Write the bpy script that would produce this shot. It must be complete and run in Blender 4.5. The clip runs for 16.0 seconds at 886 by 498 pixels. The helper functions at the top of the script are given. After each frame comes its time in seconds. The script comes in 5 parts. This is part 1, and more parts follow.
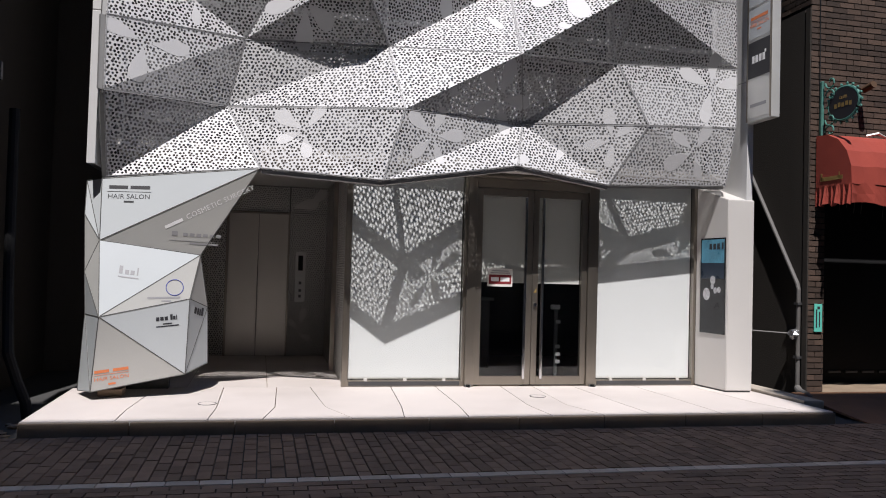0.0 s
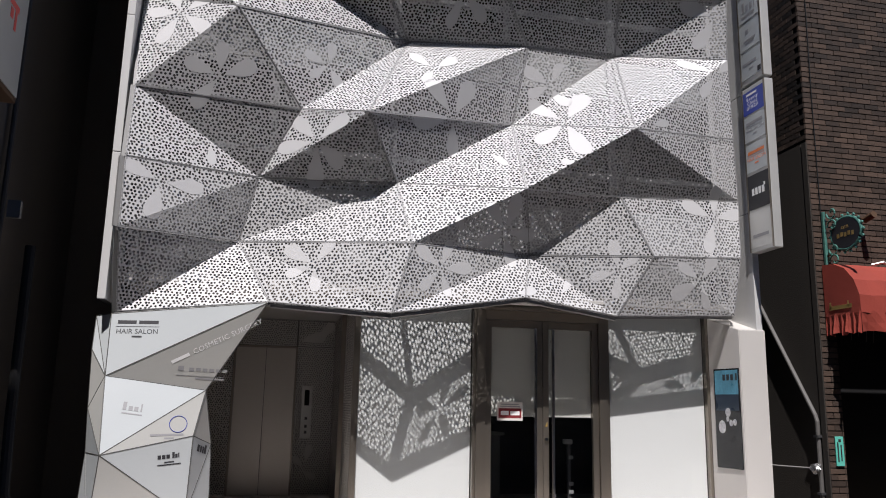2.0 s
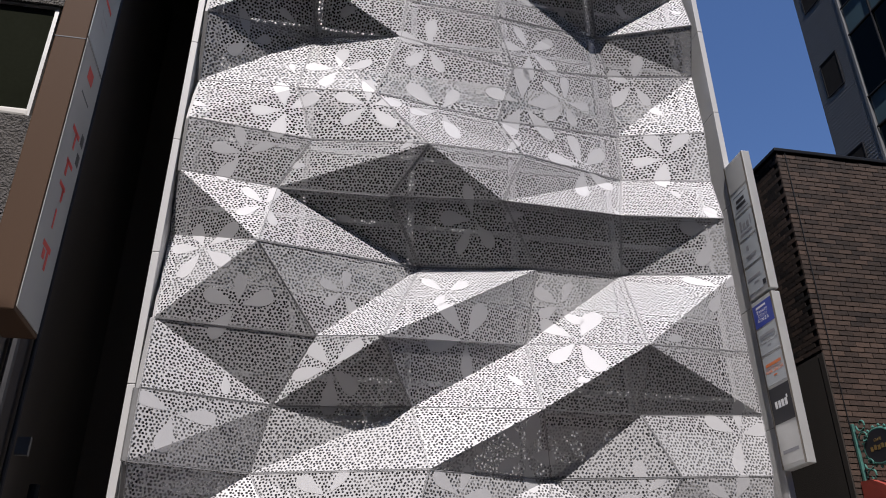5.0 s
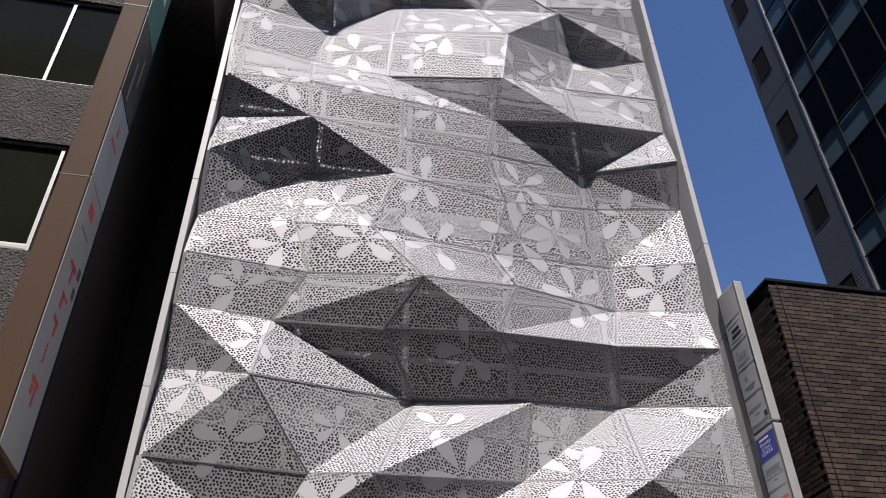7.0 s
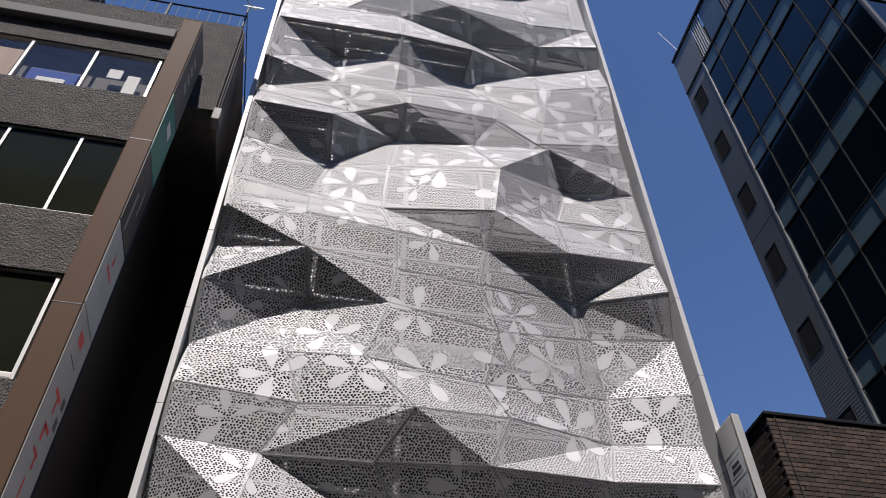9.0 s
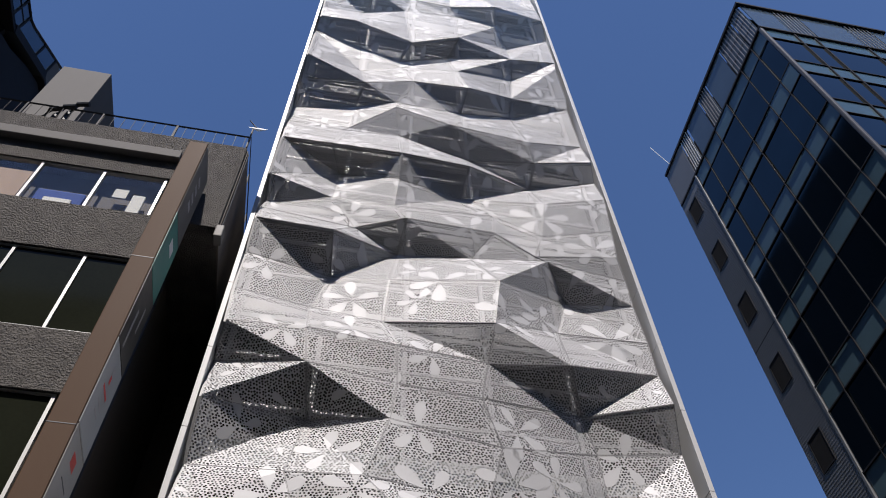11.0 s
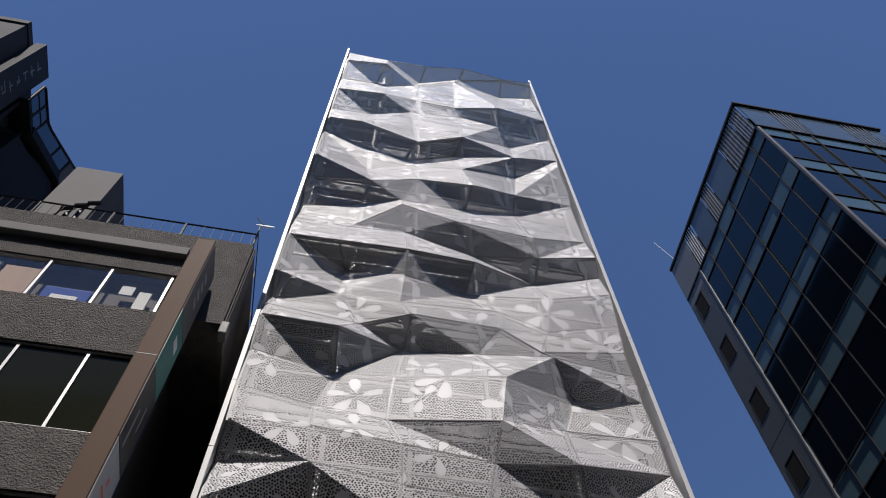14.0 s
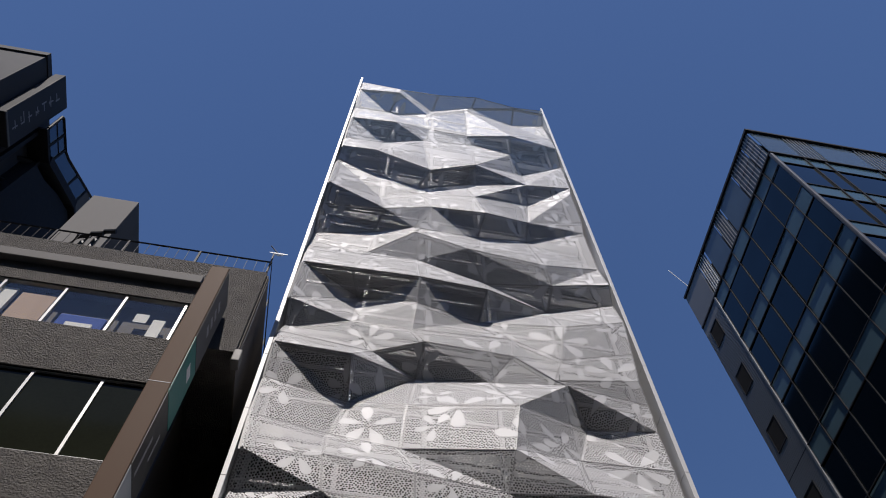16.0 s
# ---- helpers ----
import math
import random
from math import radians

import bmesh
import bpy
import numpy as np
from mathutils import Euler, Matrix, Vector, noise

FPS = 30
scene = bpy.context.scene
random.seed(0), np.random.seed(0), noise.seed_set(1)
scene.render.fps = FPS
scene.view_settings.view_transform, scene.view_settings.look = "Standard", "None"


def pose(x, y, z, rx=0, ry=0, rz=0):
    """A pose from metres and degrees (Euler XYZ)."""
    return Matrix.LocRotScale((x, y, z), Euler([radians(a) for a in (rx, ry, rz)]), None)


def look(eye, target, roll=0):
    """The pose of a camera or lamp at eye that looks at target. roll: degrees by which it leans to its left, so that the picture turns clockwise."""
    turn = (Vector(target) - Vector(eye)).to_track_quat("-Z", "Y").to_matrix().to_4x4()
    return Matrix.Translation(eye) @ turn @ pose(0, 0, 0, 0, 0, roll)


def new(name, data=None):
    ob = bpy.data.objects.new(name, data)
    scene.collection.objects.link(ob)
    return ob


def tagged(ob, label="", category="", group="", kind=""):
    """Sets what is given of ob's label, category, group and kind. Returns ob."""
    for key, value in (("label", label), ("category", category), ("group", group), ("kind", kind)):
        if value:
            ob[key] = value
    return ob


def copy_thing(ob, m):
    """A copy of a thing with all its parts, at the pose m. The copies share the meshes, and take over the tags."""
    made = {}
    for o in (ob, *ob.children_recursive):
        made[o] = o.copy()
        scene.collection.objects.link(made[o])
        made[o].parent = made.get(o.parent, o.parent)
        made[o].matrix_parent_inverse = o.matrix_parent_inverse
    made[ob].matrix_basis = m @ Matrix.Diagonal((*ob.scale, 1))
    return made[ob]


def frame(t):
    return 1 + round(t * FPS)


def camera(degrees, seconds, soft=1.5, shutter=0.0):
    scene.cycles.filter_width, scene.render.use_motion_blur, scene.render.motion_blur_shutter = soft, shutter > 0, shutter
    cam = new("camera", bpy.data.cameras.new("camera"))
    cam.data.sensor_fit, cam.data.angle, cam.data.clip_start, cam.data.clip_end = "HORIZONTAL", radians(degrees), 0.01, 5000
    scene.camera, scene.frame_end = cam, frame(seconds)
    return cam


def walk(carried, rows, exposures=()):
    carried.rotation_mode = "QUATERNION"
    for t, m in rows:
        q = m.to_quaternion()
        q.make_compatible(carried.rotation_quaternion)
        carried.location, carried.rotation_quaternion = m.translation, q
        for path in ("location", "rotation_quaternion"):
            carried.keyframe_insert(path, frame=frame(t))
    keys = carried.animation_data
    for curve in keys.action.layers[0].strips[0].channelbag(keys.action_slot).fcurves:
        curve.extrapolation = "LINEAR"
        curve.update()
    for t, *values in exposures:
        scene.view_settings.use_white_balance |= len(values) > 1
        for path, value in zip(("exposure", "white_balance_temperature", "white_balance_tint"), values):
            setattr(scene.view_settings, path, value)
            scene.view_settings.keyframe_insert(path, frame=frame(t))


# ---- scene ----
EYE = (0.0, 0.0, 1.38)
cam = camera(58.68, 16.0, soft=1.0)
walk(cam, [
    (0, pose(*EYE, 91.767, -1.616, -12.943)),
    (0.5, pose(*EYE, 91.608, -1.309, -12.699)),
    (1, pose(*EYE, 94.526, -1.158, -12.533)),
    (1.5, pose(*EYE, 97.463, -0.870, -12.388)),
    (2, pose(*EYE, 101.341, -1.193, -12.327)),
    (2.5, pose(*EYE, 104.700, -0.592, -11.780)),
    (3, pose(*EYE, 107.162, -0.128, -11.401)),
    (3.5, pose(*EYE, 109.527, -0.153, -11.273)),
    (4, pose(*EYE, 111.921, -0.235, -11.073)),
    (4.5, pose(*EYE, 114.695, 0.017, -10.810)),
    (7, pose(*EYE, 126.928, 0.645, -10.916)),
    (7.5, pose(*EYE, 129.435, 0.888, -10.720)),
    (8, pose(*EYE, 132.010, 0.894, -10.642)),
    (8.5, pose(*EYE, 134.073, 0.784, -11.012)),
    (9, pose(*EYE, 136.321, 0.744, -11.494)),
    (11.5, pose(*EYE, 146.694, 1.141, -10.768)),
    (12, pose(*EYE, 148.914, 1.053, -10.612)),
    (12.5, pose(*EYE, 150.612, 1.074, -10.475)),
    (13, pose(*EYE, 151.291, 1.079, -10.492)),
    (13.5, pose(*EYE, 151.445, 1.060, -10.549)),
    (14, pose(*EYE, 151.491, 0.988, -10.529)),
    (14.5, pose(*EYE, 151.806, 0.737, -10.569)),
    (15, pose(*EYE, 152.532, 0.394, -10.404)),
    (15.5, pose(*EYE, 153.113, 0.252, -10.113)),
    (16, pose(*EYE, 153.496, 0.202, -10.033)),
], [(0, 0.13, 6550, 13), (2.5, 0.11, 6600, 13), (4.5, 0.06, 6650, 14), (8, 0.10, 6750, 15), (12, -0.04, 6850, 13), (16, -0.22, 6850, 13)])

# ---- light: high sun from the street side, slightly from the west end, clear sky
SUN = Vector((-0.109, -0.480, 0.871)).normalized()
world = bpy.data.worlds.new("sky")
scene.world = world
world.use_nodes = True
wn = world.node_tree
sky = wn.nodes.new("ShaderNodeTexSky")
sky.sky_type = "NISHITA"
sky.sun_disc = False
sky.sun_elevation = math.asin(SUN.z)
sky.sun_rotation = math.atan2(SUN.x, SUN.y)
sky.altitude, sky.air_density, sky.dust_density, sky.ozone_density = 400, 1.0, 0.15, 3.0
wn.nodes["Background"].inputs["Strength"].default_value = 0.127
deep = wn.nodes.new("ShaderNodeHueSaturation")
deep.inputs["Saturation"].default_value = 1.15
deep.inputs["Hue"].default_value = 0.507
wn.links.new(sky.outputs[0], deep.inputs["Color"])
wn.links.new(deep.outputs[0], wn.nodes["Background"].inputs["Color"])
sun = new("sun", bpy.data.lights.new("sun", "SUN"))
sun.data.energy, sun.data.angle, sun.data.color = 5.0, radians(0.53), (1.0, 0.975, 0.955)
sun.matrix_world = look(SUN * 60, (0, 0, 0))


# ---- materials
def mat(name, base, rough=0.6, metal=0.0, scale=6.0, vary=0.12, fine=90.0, bump=0.15, spec=0.5, stain=0.0, per_object=0.0, per_island=0.0, streak=False):
    """A surface with two scales of variation, fine relief and optional stains."""
    m = bpy.data.materials.new(name)
    m.use_nodes = True
    nt = m.node_tree
    n, ln = nt.nodes, nt.links
    b = n["Principled BSDF"]
    b.inputs["Metallic"].default_value = metal
    b.inputs["Specular IOR Level"].default_value = spec
    tc = n.new("ShaderNodeTexCoord")
    src = tc.outputs["Object"]
    if streak:
        mp = n.new("ShaderNodeMapping")
        mp.inputs["Scale"].default_value = (1, 1, 0.12)
        ln.new(src, mp.inputs["Vector"])
        src = mp.outputs[0]
    big = n.new("ShaderNodeTexNoise")
    big.inputs["Scale"].default_value = scale
    big.inputs["Detail"].default_value = 5
    ln.new(src, big.inputs["Vector"])
    small = n.new("ShaderNodeTexNoise")
    small.inputs["Scale"].default_value = fine
    small.inputs["Detail"].default_value = 3
    ln.new(tc.outputs["Object"], small.inputs["Vector"])
    add = n.new("ShaderNodeMath")
    add.operation = "MULTIPLY_ADD"
    ln.new(small.outputs["Fac"], add.inputs[0])
    add.inputs[1].default_value = 0.5
    ln.new(big.outputs["Fac"], add.inputs[2])
    last = add.outputs[0]
    for on, node, sock in ((per_object, "ShaderNodeObjectInfo", "Random"), (per_island, "ShaderNodeNewGeometry", "Random Per Island")):
        if on:
            oi = n.new(node)
            ma = n.new("ShaderNodeMath")
            ma.operation = "MULTIPLY_ADD"
            ln.new(oi.outputs[sock], ma.inputs[0])
            ma.inputs[1].default_value = on
            ln.new(last, ma.inputs[2])
            sb = n.new("ShaderNodeMath")
            sb.operation = "SUBTRACT"
            ln.new(ma.outputs[0], sb.inputs[0])
            sb.inputs[1].default_value = on / 2
            last = sb.outputs[0]
    ramp = n.new("ShaderNodeMapRange")
    ramp.inputs[1].default_value, ramp.inputs[2].default_value = 0.35, 1.15
    ramp.inputs[3].default_value, ramp.inputs[4].default_value = 1 - vary, 1 + vary
    ramp.clamp = False
    ln.new(last, ramp.inputs[0])
    mul = n.new("ShaderNodeVectorMath")
    mul.operation = "SCALE"
    mul.inputs[0].default_value = base
    ln.new(ramp.outputs[0], mul.inputs["Scale"])
    col = mul.outputs[0]
    if stain:
        st = n.new("ShaderNodeTexNoise")
        st.inputs["Scale"].default_value = scale * 0.35
        st.inputs["Detail"].default_value = 8
        ln.new(src, st.inputs["Vector"])
        sr = n.new("ShaderNodeMapRange")
        sr.inputs[1].default_value, sr.inputs[2].default_value = 0.52, 0.72
        sr.inputs[3].default_value, sr.inputs[4].default_value = 0.0, stain
        ln.new(st.outputs["Fac"], sr.inputs[0])
        mx = n.new("ShaderNodeMixRGB")
        mx.inputs[2].default_value = (base[0] * 0.35, base[1] * 0.32, base[2] * 0.28, 1)
        ln.new(sr.outputs[0], mx.inputs[0])
        ln.new(col, mx.inputs[1])
        col = mx.outputs[0]
    ln.new(col, b.inputs["Base Color"])
    rr = n.new("ShaderNodeMapRange")
    rr.inputs[3].default_value, rr.inputs[4].default_value = max(0.02, rough - 0.08), min(1, rough + 0.08)
    ln.new(big.outputs["Fac"], rr.inputs[0])
    ln.new(rr.outputs[0], b.inputs["Roughness"])
    if bump:
        bp = n.new("ShaderNodeBump")
        bp.inputs["Strength"].default_value = bump
        bp.inputs["Distance"].default_value = 0.09 if bump >= 1 else 0.01
        ln.new(small.outputs["Fac"], bp.inputs["Height"])
        ln.new(bp.outputs[0], b.inputs["Normal"])
    return m


def perforated(name, base, pitch, radius, metal, rough, vary=0.05):
    """Sheet metal punched with irregular round holes, laid out in the sheet's own metres."""
    m = mat(name, base, rough, metal, 1.3, vary, 40, 0.02, spec=0.2)
    nt = m.node_tree
    n, ln = nt.nodes, nt.links
    uv = n.new("ShaderNodeUVMap")
    uv.uv_map = "sheet"
    def vec(op, first, second=None):
        v = n.new("ShaderNodeVectorMath")
        v.operation = op
        ln.new(first, v.inputs[0])
        if second is not None and isinstance(second, tuple):
            v.inputs[1].default_value = second
        elif second is not None:
            ln.new(second, v.inputs[1])
        return v.outputs["Value"] if op == "LENGTH" else v.outputs[0]

    # staggered, slightly shifted round holes
    q = math.sqrt(3)
    both = None
    for sx, sy, r0, r1 in ((0.0, 0.0, radius * 0.86, radius * 1.1), (0.5, 0.5, radius * 0.86, radius * 1.1)):
        cell = vec("ADD", vec("MULTIPLY", uv.outputs[0], (1 / pitch, 1 / (pitch * q), 0.0)), (sx, sy, 0.0))
        rnd_cell = n.new("ShaderNodeTexWhiteNoise")
        rnd_cell.noise_dimensions = "3D"
        ln.new(vec("ADD", vec("FLOOR", cell), (0.0, 0.0, sx * 14 + sy * 31)), rnd_cell.inputs["Vector"])
        jit = vec("MULTIPLY", vec("SUBTRACT", rnd_cell.outputs["Color"], (0.5, 0.5, 0.5)), (0.42, 0.42 / q, 0.0))
        off = vec("MULTIPLY", vec("ADD", vec("SUBTRACT", vec("FRACTION", cell), (0.5, 0.5, 0.0)), jit), (1.0, q, 0.0))
        lim = n.new("ShaderNodeMapRange")
        lim.inputs[3].default_value, lim.inputs[4].default_value = r0, r1
        ln.new(rnd_cell.outputs["Value"], lim.inputs[0])
        lt = n.new("ShaderNodeMath")
        lt.operation = "LESS_THAN"
        ln.new(vec("LENGTH", off), lt.inputs[0])
        ln.new(lim.outputs[0], lt.inputs[1])
        if both is None:
            both = lt
            continue
        top = n.new("ShaderNodeMath")
        top.operation = "MAXIMUM"
        ln.new(both.outputs[0], top.inputs[0])
        ln.new(lt.outputs[0], top.inputs[1])
        both = top
    tr = n.new("ShaderNodeBsdfTransparent")
    mx = n.new("ShaderNodeMixShader")
    ln.new(both.outputs[0], mx.inputs[0])
    ln.new(n["Principled BSDF"].outputs[0], mx.inputs[1])
    ln.new(tr.outputs[0], mx.inputs[2])
    ln.new(mx.outputs[0], n["Material Output"].inputs["Surface"])
    return m


def glass(name, tint, rough=0.02, clear=0.85):
    """A window pane: clear sheet with a mirror-like skin."""
    m = bpy.data.materials.new(name)
    m.use_nodes = True
    n, ln = m.node_tree.nodes, m.node_tree.links
    tr = n.new("ShaderNodeBsdfTransparent")
    tr.inputs[0].default_value = (*[c * clear for c in tint], 1)
    gl = n.new("ShaderNodeBsdfGlossy")
    gl.inputs["Roughness"].default_value = rough
    lw = n.new("ShaderNodeLayerWeight")
    pw = n.new("ShaderNodeMath")
    pw.operation = "POWER"
    pw.inputs[1].default_value = 4.0
    ln.new(lw.outputs["Facing"], pw.inputs[0])
    fr = n.new("ShaderNodeMath")
    fr.operation = "MULTIPLY_ADD"
    fr.inputs[1].default_value, fr.inputs[2].default_value = 0.8, 0.035
    ln.new(pw.outputs[0], fr.inputs[0])
    mx = n.new("ShaderNodeMixShader")
    ln.new(fr.outputs[0], mx.inputs[0])
    ln.new(tr.outputs[0], mx.inputs[1])
    ln.new(gl.outputs[0], mx.inputs[2])
    ln.new(mx.outputs[0], n["Material Output"].inputs["Surface"])
    n.remove(n["Principled BSDF"])
    return m


M_SKIN = perforated("punched_aluminium", (0.61, 0.61, 0.62), 0.0435, 0.32, 0.03, 0.55)
M_SKIN_UP = perforated("punched_aluminium_upper", (0.61, 0.61, 0.62), 0.051, 0.33, 0.03, 0.55)
M_SKIN2 = perforated("punched_wall_sheet", (0.56, 0.545, 0.52), 0.036, 0.29, 0.0, 0.5)
M_SHEET2 = mat("lobby_sheet", (0.56, 0.545, 0.52), 0.5, 0.0, 1.5, 0.04, 60, 0.02)
M_BACKBAR = mat("galvanised_back_frame", (0.30, 0.30, 0.30), 0.6, 0.2, 4, 0.12, 60, 0.05)
M_GALV = mat("galvanised_steel", (0.45, 0.45, 0.46), 0.5, 0.3, 4, 0.15, 60, 0.05)
M_SHEET = mat("plain_aluminium", (0.61, 0.61, 0.62), 0.55, 0.03, 1.5, 0.04, 60, 0.02, spec=0.3)
# darker than the sheet: the shadow gap between panels is in this colour
M_FLANGE = mat("shadow_gap_edge", (0.30, 0.30, 0.305), 0.45, 0.0, 2, 0.05, 60, 0.02)
M_FIN = mat("white_fin_cladding", (0.60, 0.60, 0.595), 0.45, 0.0, 1.2, 0.05, 40, 0.03, stain=0.12, streak=True)
# near black: the shade behind the punched holes is in this colour
M_BODY = mat("shaded_inner_wall", (0.055, 0.055, 0.056), 0.7, 0, 1, 0.2, 30, 0.05)
M_STEEL = mat("dark_steel", (0.10, 0.10, 0.105), 0.5, 0.6, 4, 0.15, 60, 0.05)
M_STAIN = mat("brushed_steel", (0.34, 0.305, 0.262), 0.34, 0.9, 2, 0.08, 160, 0.04, streak=True)
M_LIFT = mat("lift_steel", (0.60, 0.56, 0.51), 0.40, 0.7, 1.5, 0.06, 160, 0.03, streak=True)
M_WHITE = mat("white_stone_panel", (0.58, 0.56, 0.535), 0.55, 0, 2, 0.04, 80, 0.04)
M_PAVE = mat("pale_stone_slab", (0.58, 0.53, 0.50), 0.6, 0, 2.5, 0.06, 120, 0.06, stain=0.15, per_object=0.5)
M_KERB = mat("kerb_stone", (0.26, 0.195, 0.135), 0.8, 0, 5, 0.2, 80, 0.3, stain=0.4)
M_UPSTAND = mat("worn_pale_concrete", (0.42, 0.37, 0.31), 0.85, 0, 4, 0.2, 60, 0.3, stain=0.4)
M_MORTAR = mat("paving_joint", (0.09, 0.072, 0.06), 0.9, 0, 8, 0.2, 60, 0.3)
M_PAVER = mat("dark_paver", (0.275, 0.178, 0.118), 0.85, 0, 9, 0.22, 150, 0.4, spec=0.3, stain=0.3, per_object=0.9, per_island=0.9)
M_LINE = mat("white_marking_block", (0.72, 0.60, 0.48), 0.7, 0, 8, 0.15, 120, 0.3, stain=0.35, per_object=0.8)
M_BLIND = mat("white_roller_blind", (0.70, 0.70, 0.71), 0.85, 0, 3, 0.02, 300, 0.08)
M_BLINDG = mat("grey_roller_blind", (0.52, 0.51, 0.49), 0.85, 0, 3, 0.03, 300, 0.08)
M_GLASS = glass("clear_glass", (0.97, 0.985, 0.98), 0.02, 1.0)
M_DARKGLASS = glass("tinted_glass", (0.35, 0.42, 0.46), 0.03)
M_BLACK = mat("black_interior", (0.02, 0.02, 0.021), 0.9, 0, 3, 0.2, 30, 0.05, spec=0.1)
M_SIGN = mat("white_acrylic", (0.50, 0.53, 0.54), 0.22, 0, 1.5, 0.03, 60, 0.01)
M_SIGNG = mat("pearl_grey_acrylic", (0.465, 0.465, 0.445), 0.22, 0, 1.5, 0.05, 60, 0.01)
M_SEAM = mat("sign_joint", (0.10, 0.10, 0.095), 0.5, 0.3, 4, 0.1, 60, 0.02)
M_INK = mat("black_ink", (0.03, 0.03, 0.035), 0.5, 0, 5, 0.1, 60, 0)
M_GREYINK = mat("grey_ink", (0.30, 0.30, 0.31), 0.5, 0, 5, 0.1, 60, 0)
M_ORANGE = mat("orange_ink", (0.75, 0.22, 0.08), 0.5, 0, 5, 0.1, 60, 0)
M_BLUE = mat("blue_ink", (0.05, 0.08, 0.40), 0.4, 0, 5, 0.08, 60, 0)
M_RED = mat("red_ink", (0.65, 0.04, 0.03), 0.5, 0, 5, 0.1, 60, 0)
M_MAROON = mat("maroon_print", (0.22, 0.025, 0.03), 0.5, 0, 5, 0.1, 60, 0)
M_TEAL = mat("teal_print", (0.02, 0.22, 0.19), 0.45, 0, 5, 0.1, 60, 0)
M_MINT = mat("mint_plate", (0.12, 0.55, 0.45), 0.5, 0, 8, 0.06, 60, 0.02)
M_WHITEINK = mat("white_ink", (0.85, 0.85, 0.85), 0.5, 0, 5, 0.03, 60, 0)
M_GOLD = mat("gold_lettering", (0.55, 0.38, 0.14), 0.4, 0.6, 8, 0.1, 60, 0)
M_BRICK = mat("brown_brick", (0.046, 0.029, 0.021), 0.75, 0, 7, 0.3, 120, 0.5, stain=0.35, per_object=1.7, per_island=1.7)
M_BRICKBED = mat("recessed_mortar", (0.028, 0.025, 0.024), 0.9, 0, 6, 0.2, 80, 0.4)
M_SIDE = mat("dark_side_wall", (0.034, 0.029, 0.024), 0.85, 0, 1.5, 0.25, 60, 0.3, stain=0.4, streak=True)
M_SLATE = mat("dark_slate_cladding", (0.060, 0.062, 0.068), 0.7, 0, 1.5, 0.15, 60, 0.1, spec=0.2)
M_DARKWALL = mat("dark_plaster_wall", (0.13, 0.112, 0.097), 0.85, 0, 1.2, 0.25, 60, 0.3, stain=0.4, streak=True)
M_CONC = mat("scraped_concrete", (0.122, 0.113, 0.105), 0.9, 0, 3, 0.5, 38, 1.0, stain=0.25)
M_CONCS = mat("smooth_concrete", (0.17, 0.165, 0.16), 0.85, 0, 2, 0.15, 60, 0.2, stain=0.3, streak=True)
M_BRONZE = mat("brown_metal_casing", (0.108, 0.066, 0.043), 0.65, 0.0, 1.2, 0.08, 80, 0.04, spec=0.1, stain=0.15, streak=True)
M_ALU = mat("window_aluminium", (0.62, 0.62, 0.60), 0.4, 0.4, 4, 0.08, 60, 0.03)
M_AWN = mat("red_awning_cloth", (0.29, 0.042, 0.026), 0.85, 0, 3, 0.15, 200, 0.25, stain=0.25)
M_VERDI = mat("verdigris_iron", (0.07, 0.215, 0.18), 0.65, 0.2, 12, 0.25, 80, 0.3, stain=0.3)
M_PIPE = mat("grey_pipe", (0.13, 0.125, 0.12), 0.6, 0.1, 5, 0.15, 60, 0.1, stain=0.3)
M_CLAD = mat("ribbed_grey_cladding", (0.21, 0.215, 0.22), 0.5, 0.3, 2, 0.08, 60, 0.1)
M_SPANDREL = mat("blue_glass_spandrel", (0.078, 0.132, 0.160), 0.08, 0.0, 1, 0.15, 40, 0.0)
M_GREYM = mat("grey_mullion", (0.10, 0.10, 0.105), 0.5, 0.2, 4, 0.1, 60, 0.02)
M_SCREEN = mat("roof_screen_glass", (0.10, 0.135, 0.17), 0.12, 0.2, 1, 0.12, 40, 0.0)
M_TOWERGLASS = mat("blue_window_glass", (0.045, 0.067, 0.073), 0.04, 1.0, 0.6, 0.2, 20, 0.0)
M_WINGLASS = mat("dark_window_glass", (0.016, 0.018, 0.012), 0.06, 0.0, 0.6, 0.3, 20, 0.0, spec=0.09)
M_MULL = mat("black_mullion", (0.03, 0.032, 0.035), 0.4, 0.5, 4, 0.1, 60, 0.02)
M_ROAD = mat("asphalt", (0.05, 0.05, 0.05), 0.9, 0, 3, 0.2, 120, 0.5)
M_OPP = mat("opposite_facade", (0.27, 0.25, 0.225), 0.8, 0, 0.8, 0.15, 30, 0.2)
M_RAMP = mat("rusty_steel_plate", (0.26, 0.13, 0.07), 0.8, 0.0, 4, 0.25, 60, 0.2, stain=0.4)
M_CHROME = mat("polished_chrome", (0.75, 0.75, 0.75), 0.15, 1.0, 4, 0.04, 60, 0)
M_RAIL = mat("black_railing_paint", (0.02, 0.02, 0.022), 0.6, 0, 6, 0.1, 60, 0.05, spec=0.2)
M_FOIL = mat("foil_wrap", (0.65, 0.65, 0.66), 0.25, 0.9, 20, 0.2, 60, 0.6)
M_PAPER = mat("paper", (0.72, 0.70, 0.66), 0.8, 0, 8, 0.05, 60, 0.02)
M_CLOTHBLUE = mat("blue_cloth", (0.03, 0.07, 0.30), 0.9, 0, 8, 0.2, 90, 0.2)
M_WOOD = mat("worn_plywood", (0.42, 0.29, 0.2), 0.8, 0, 5, 0.2, 60, 0.2, stain=0.3, streak=True)


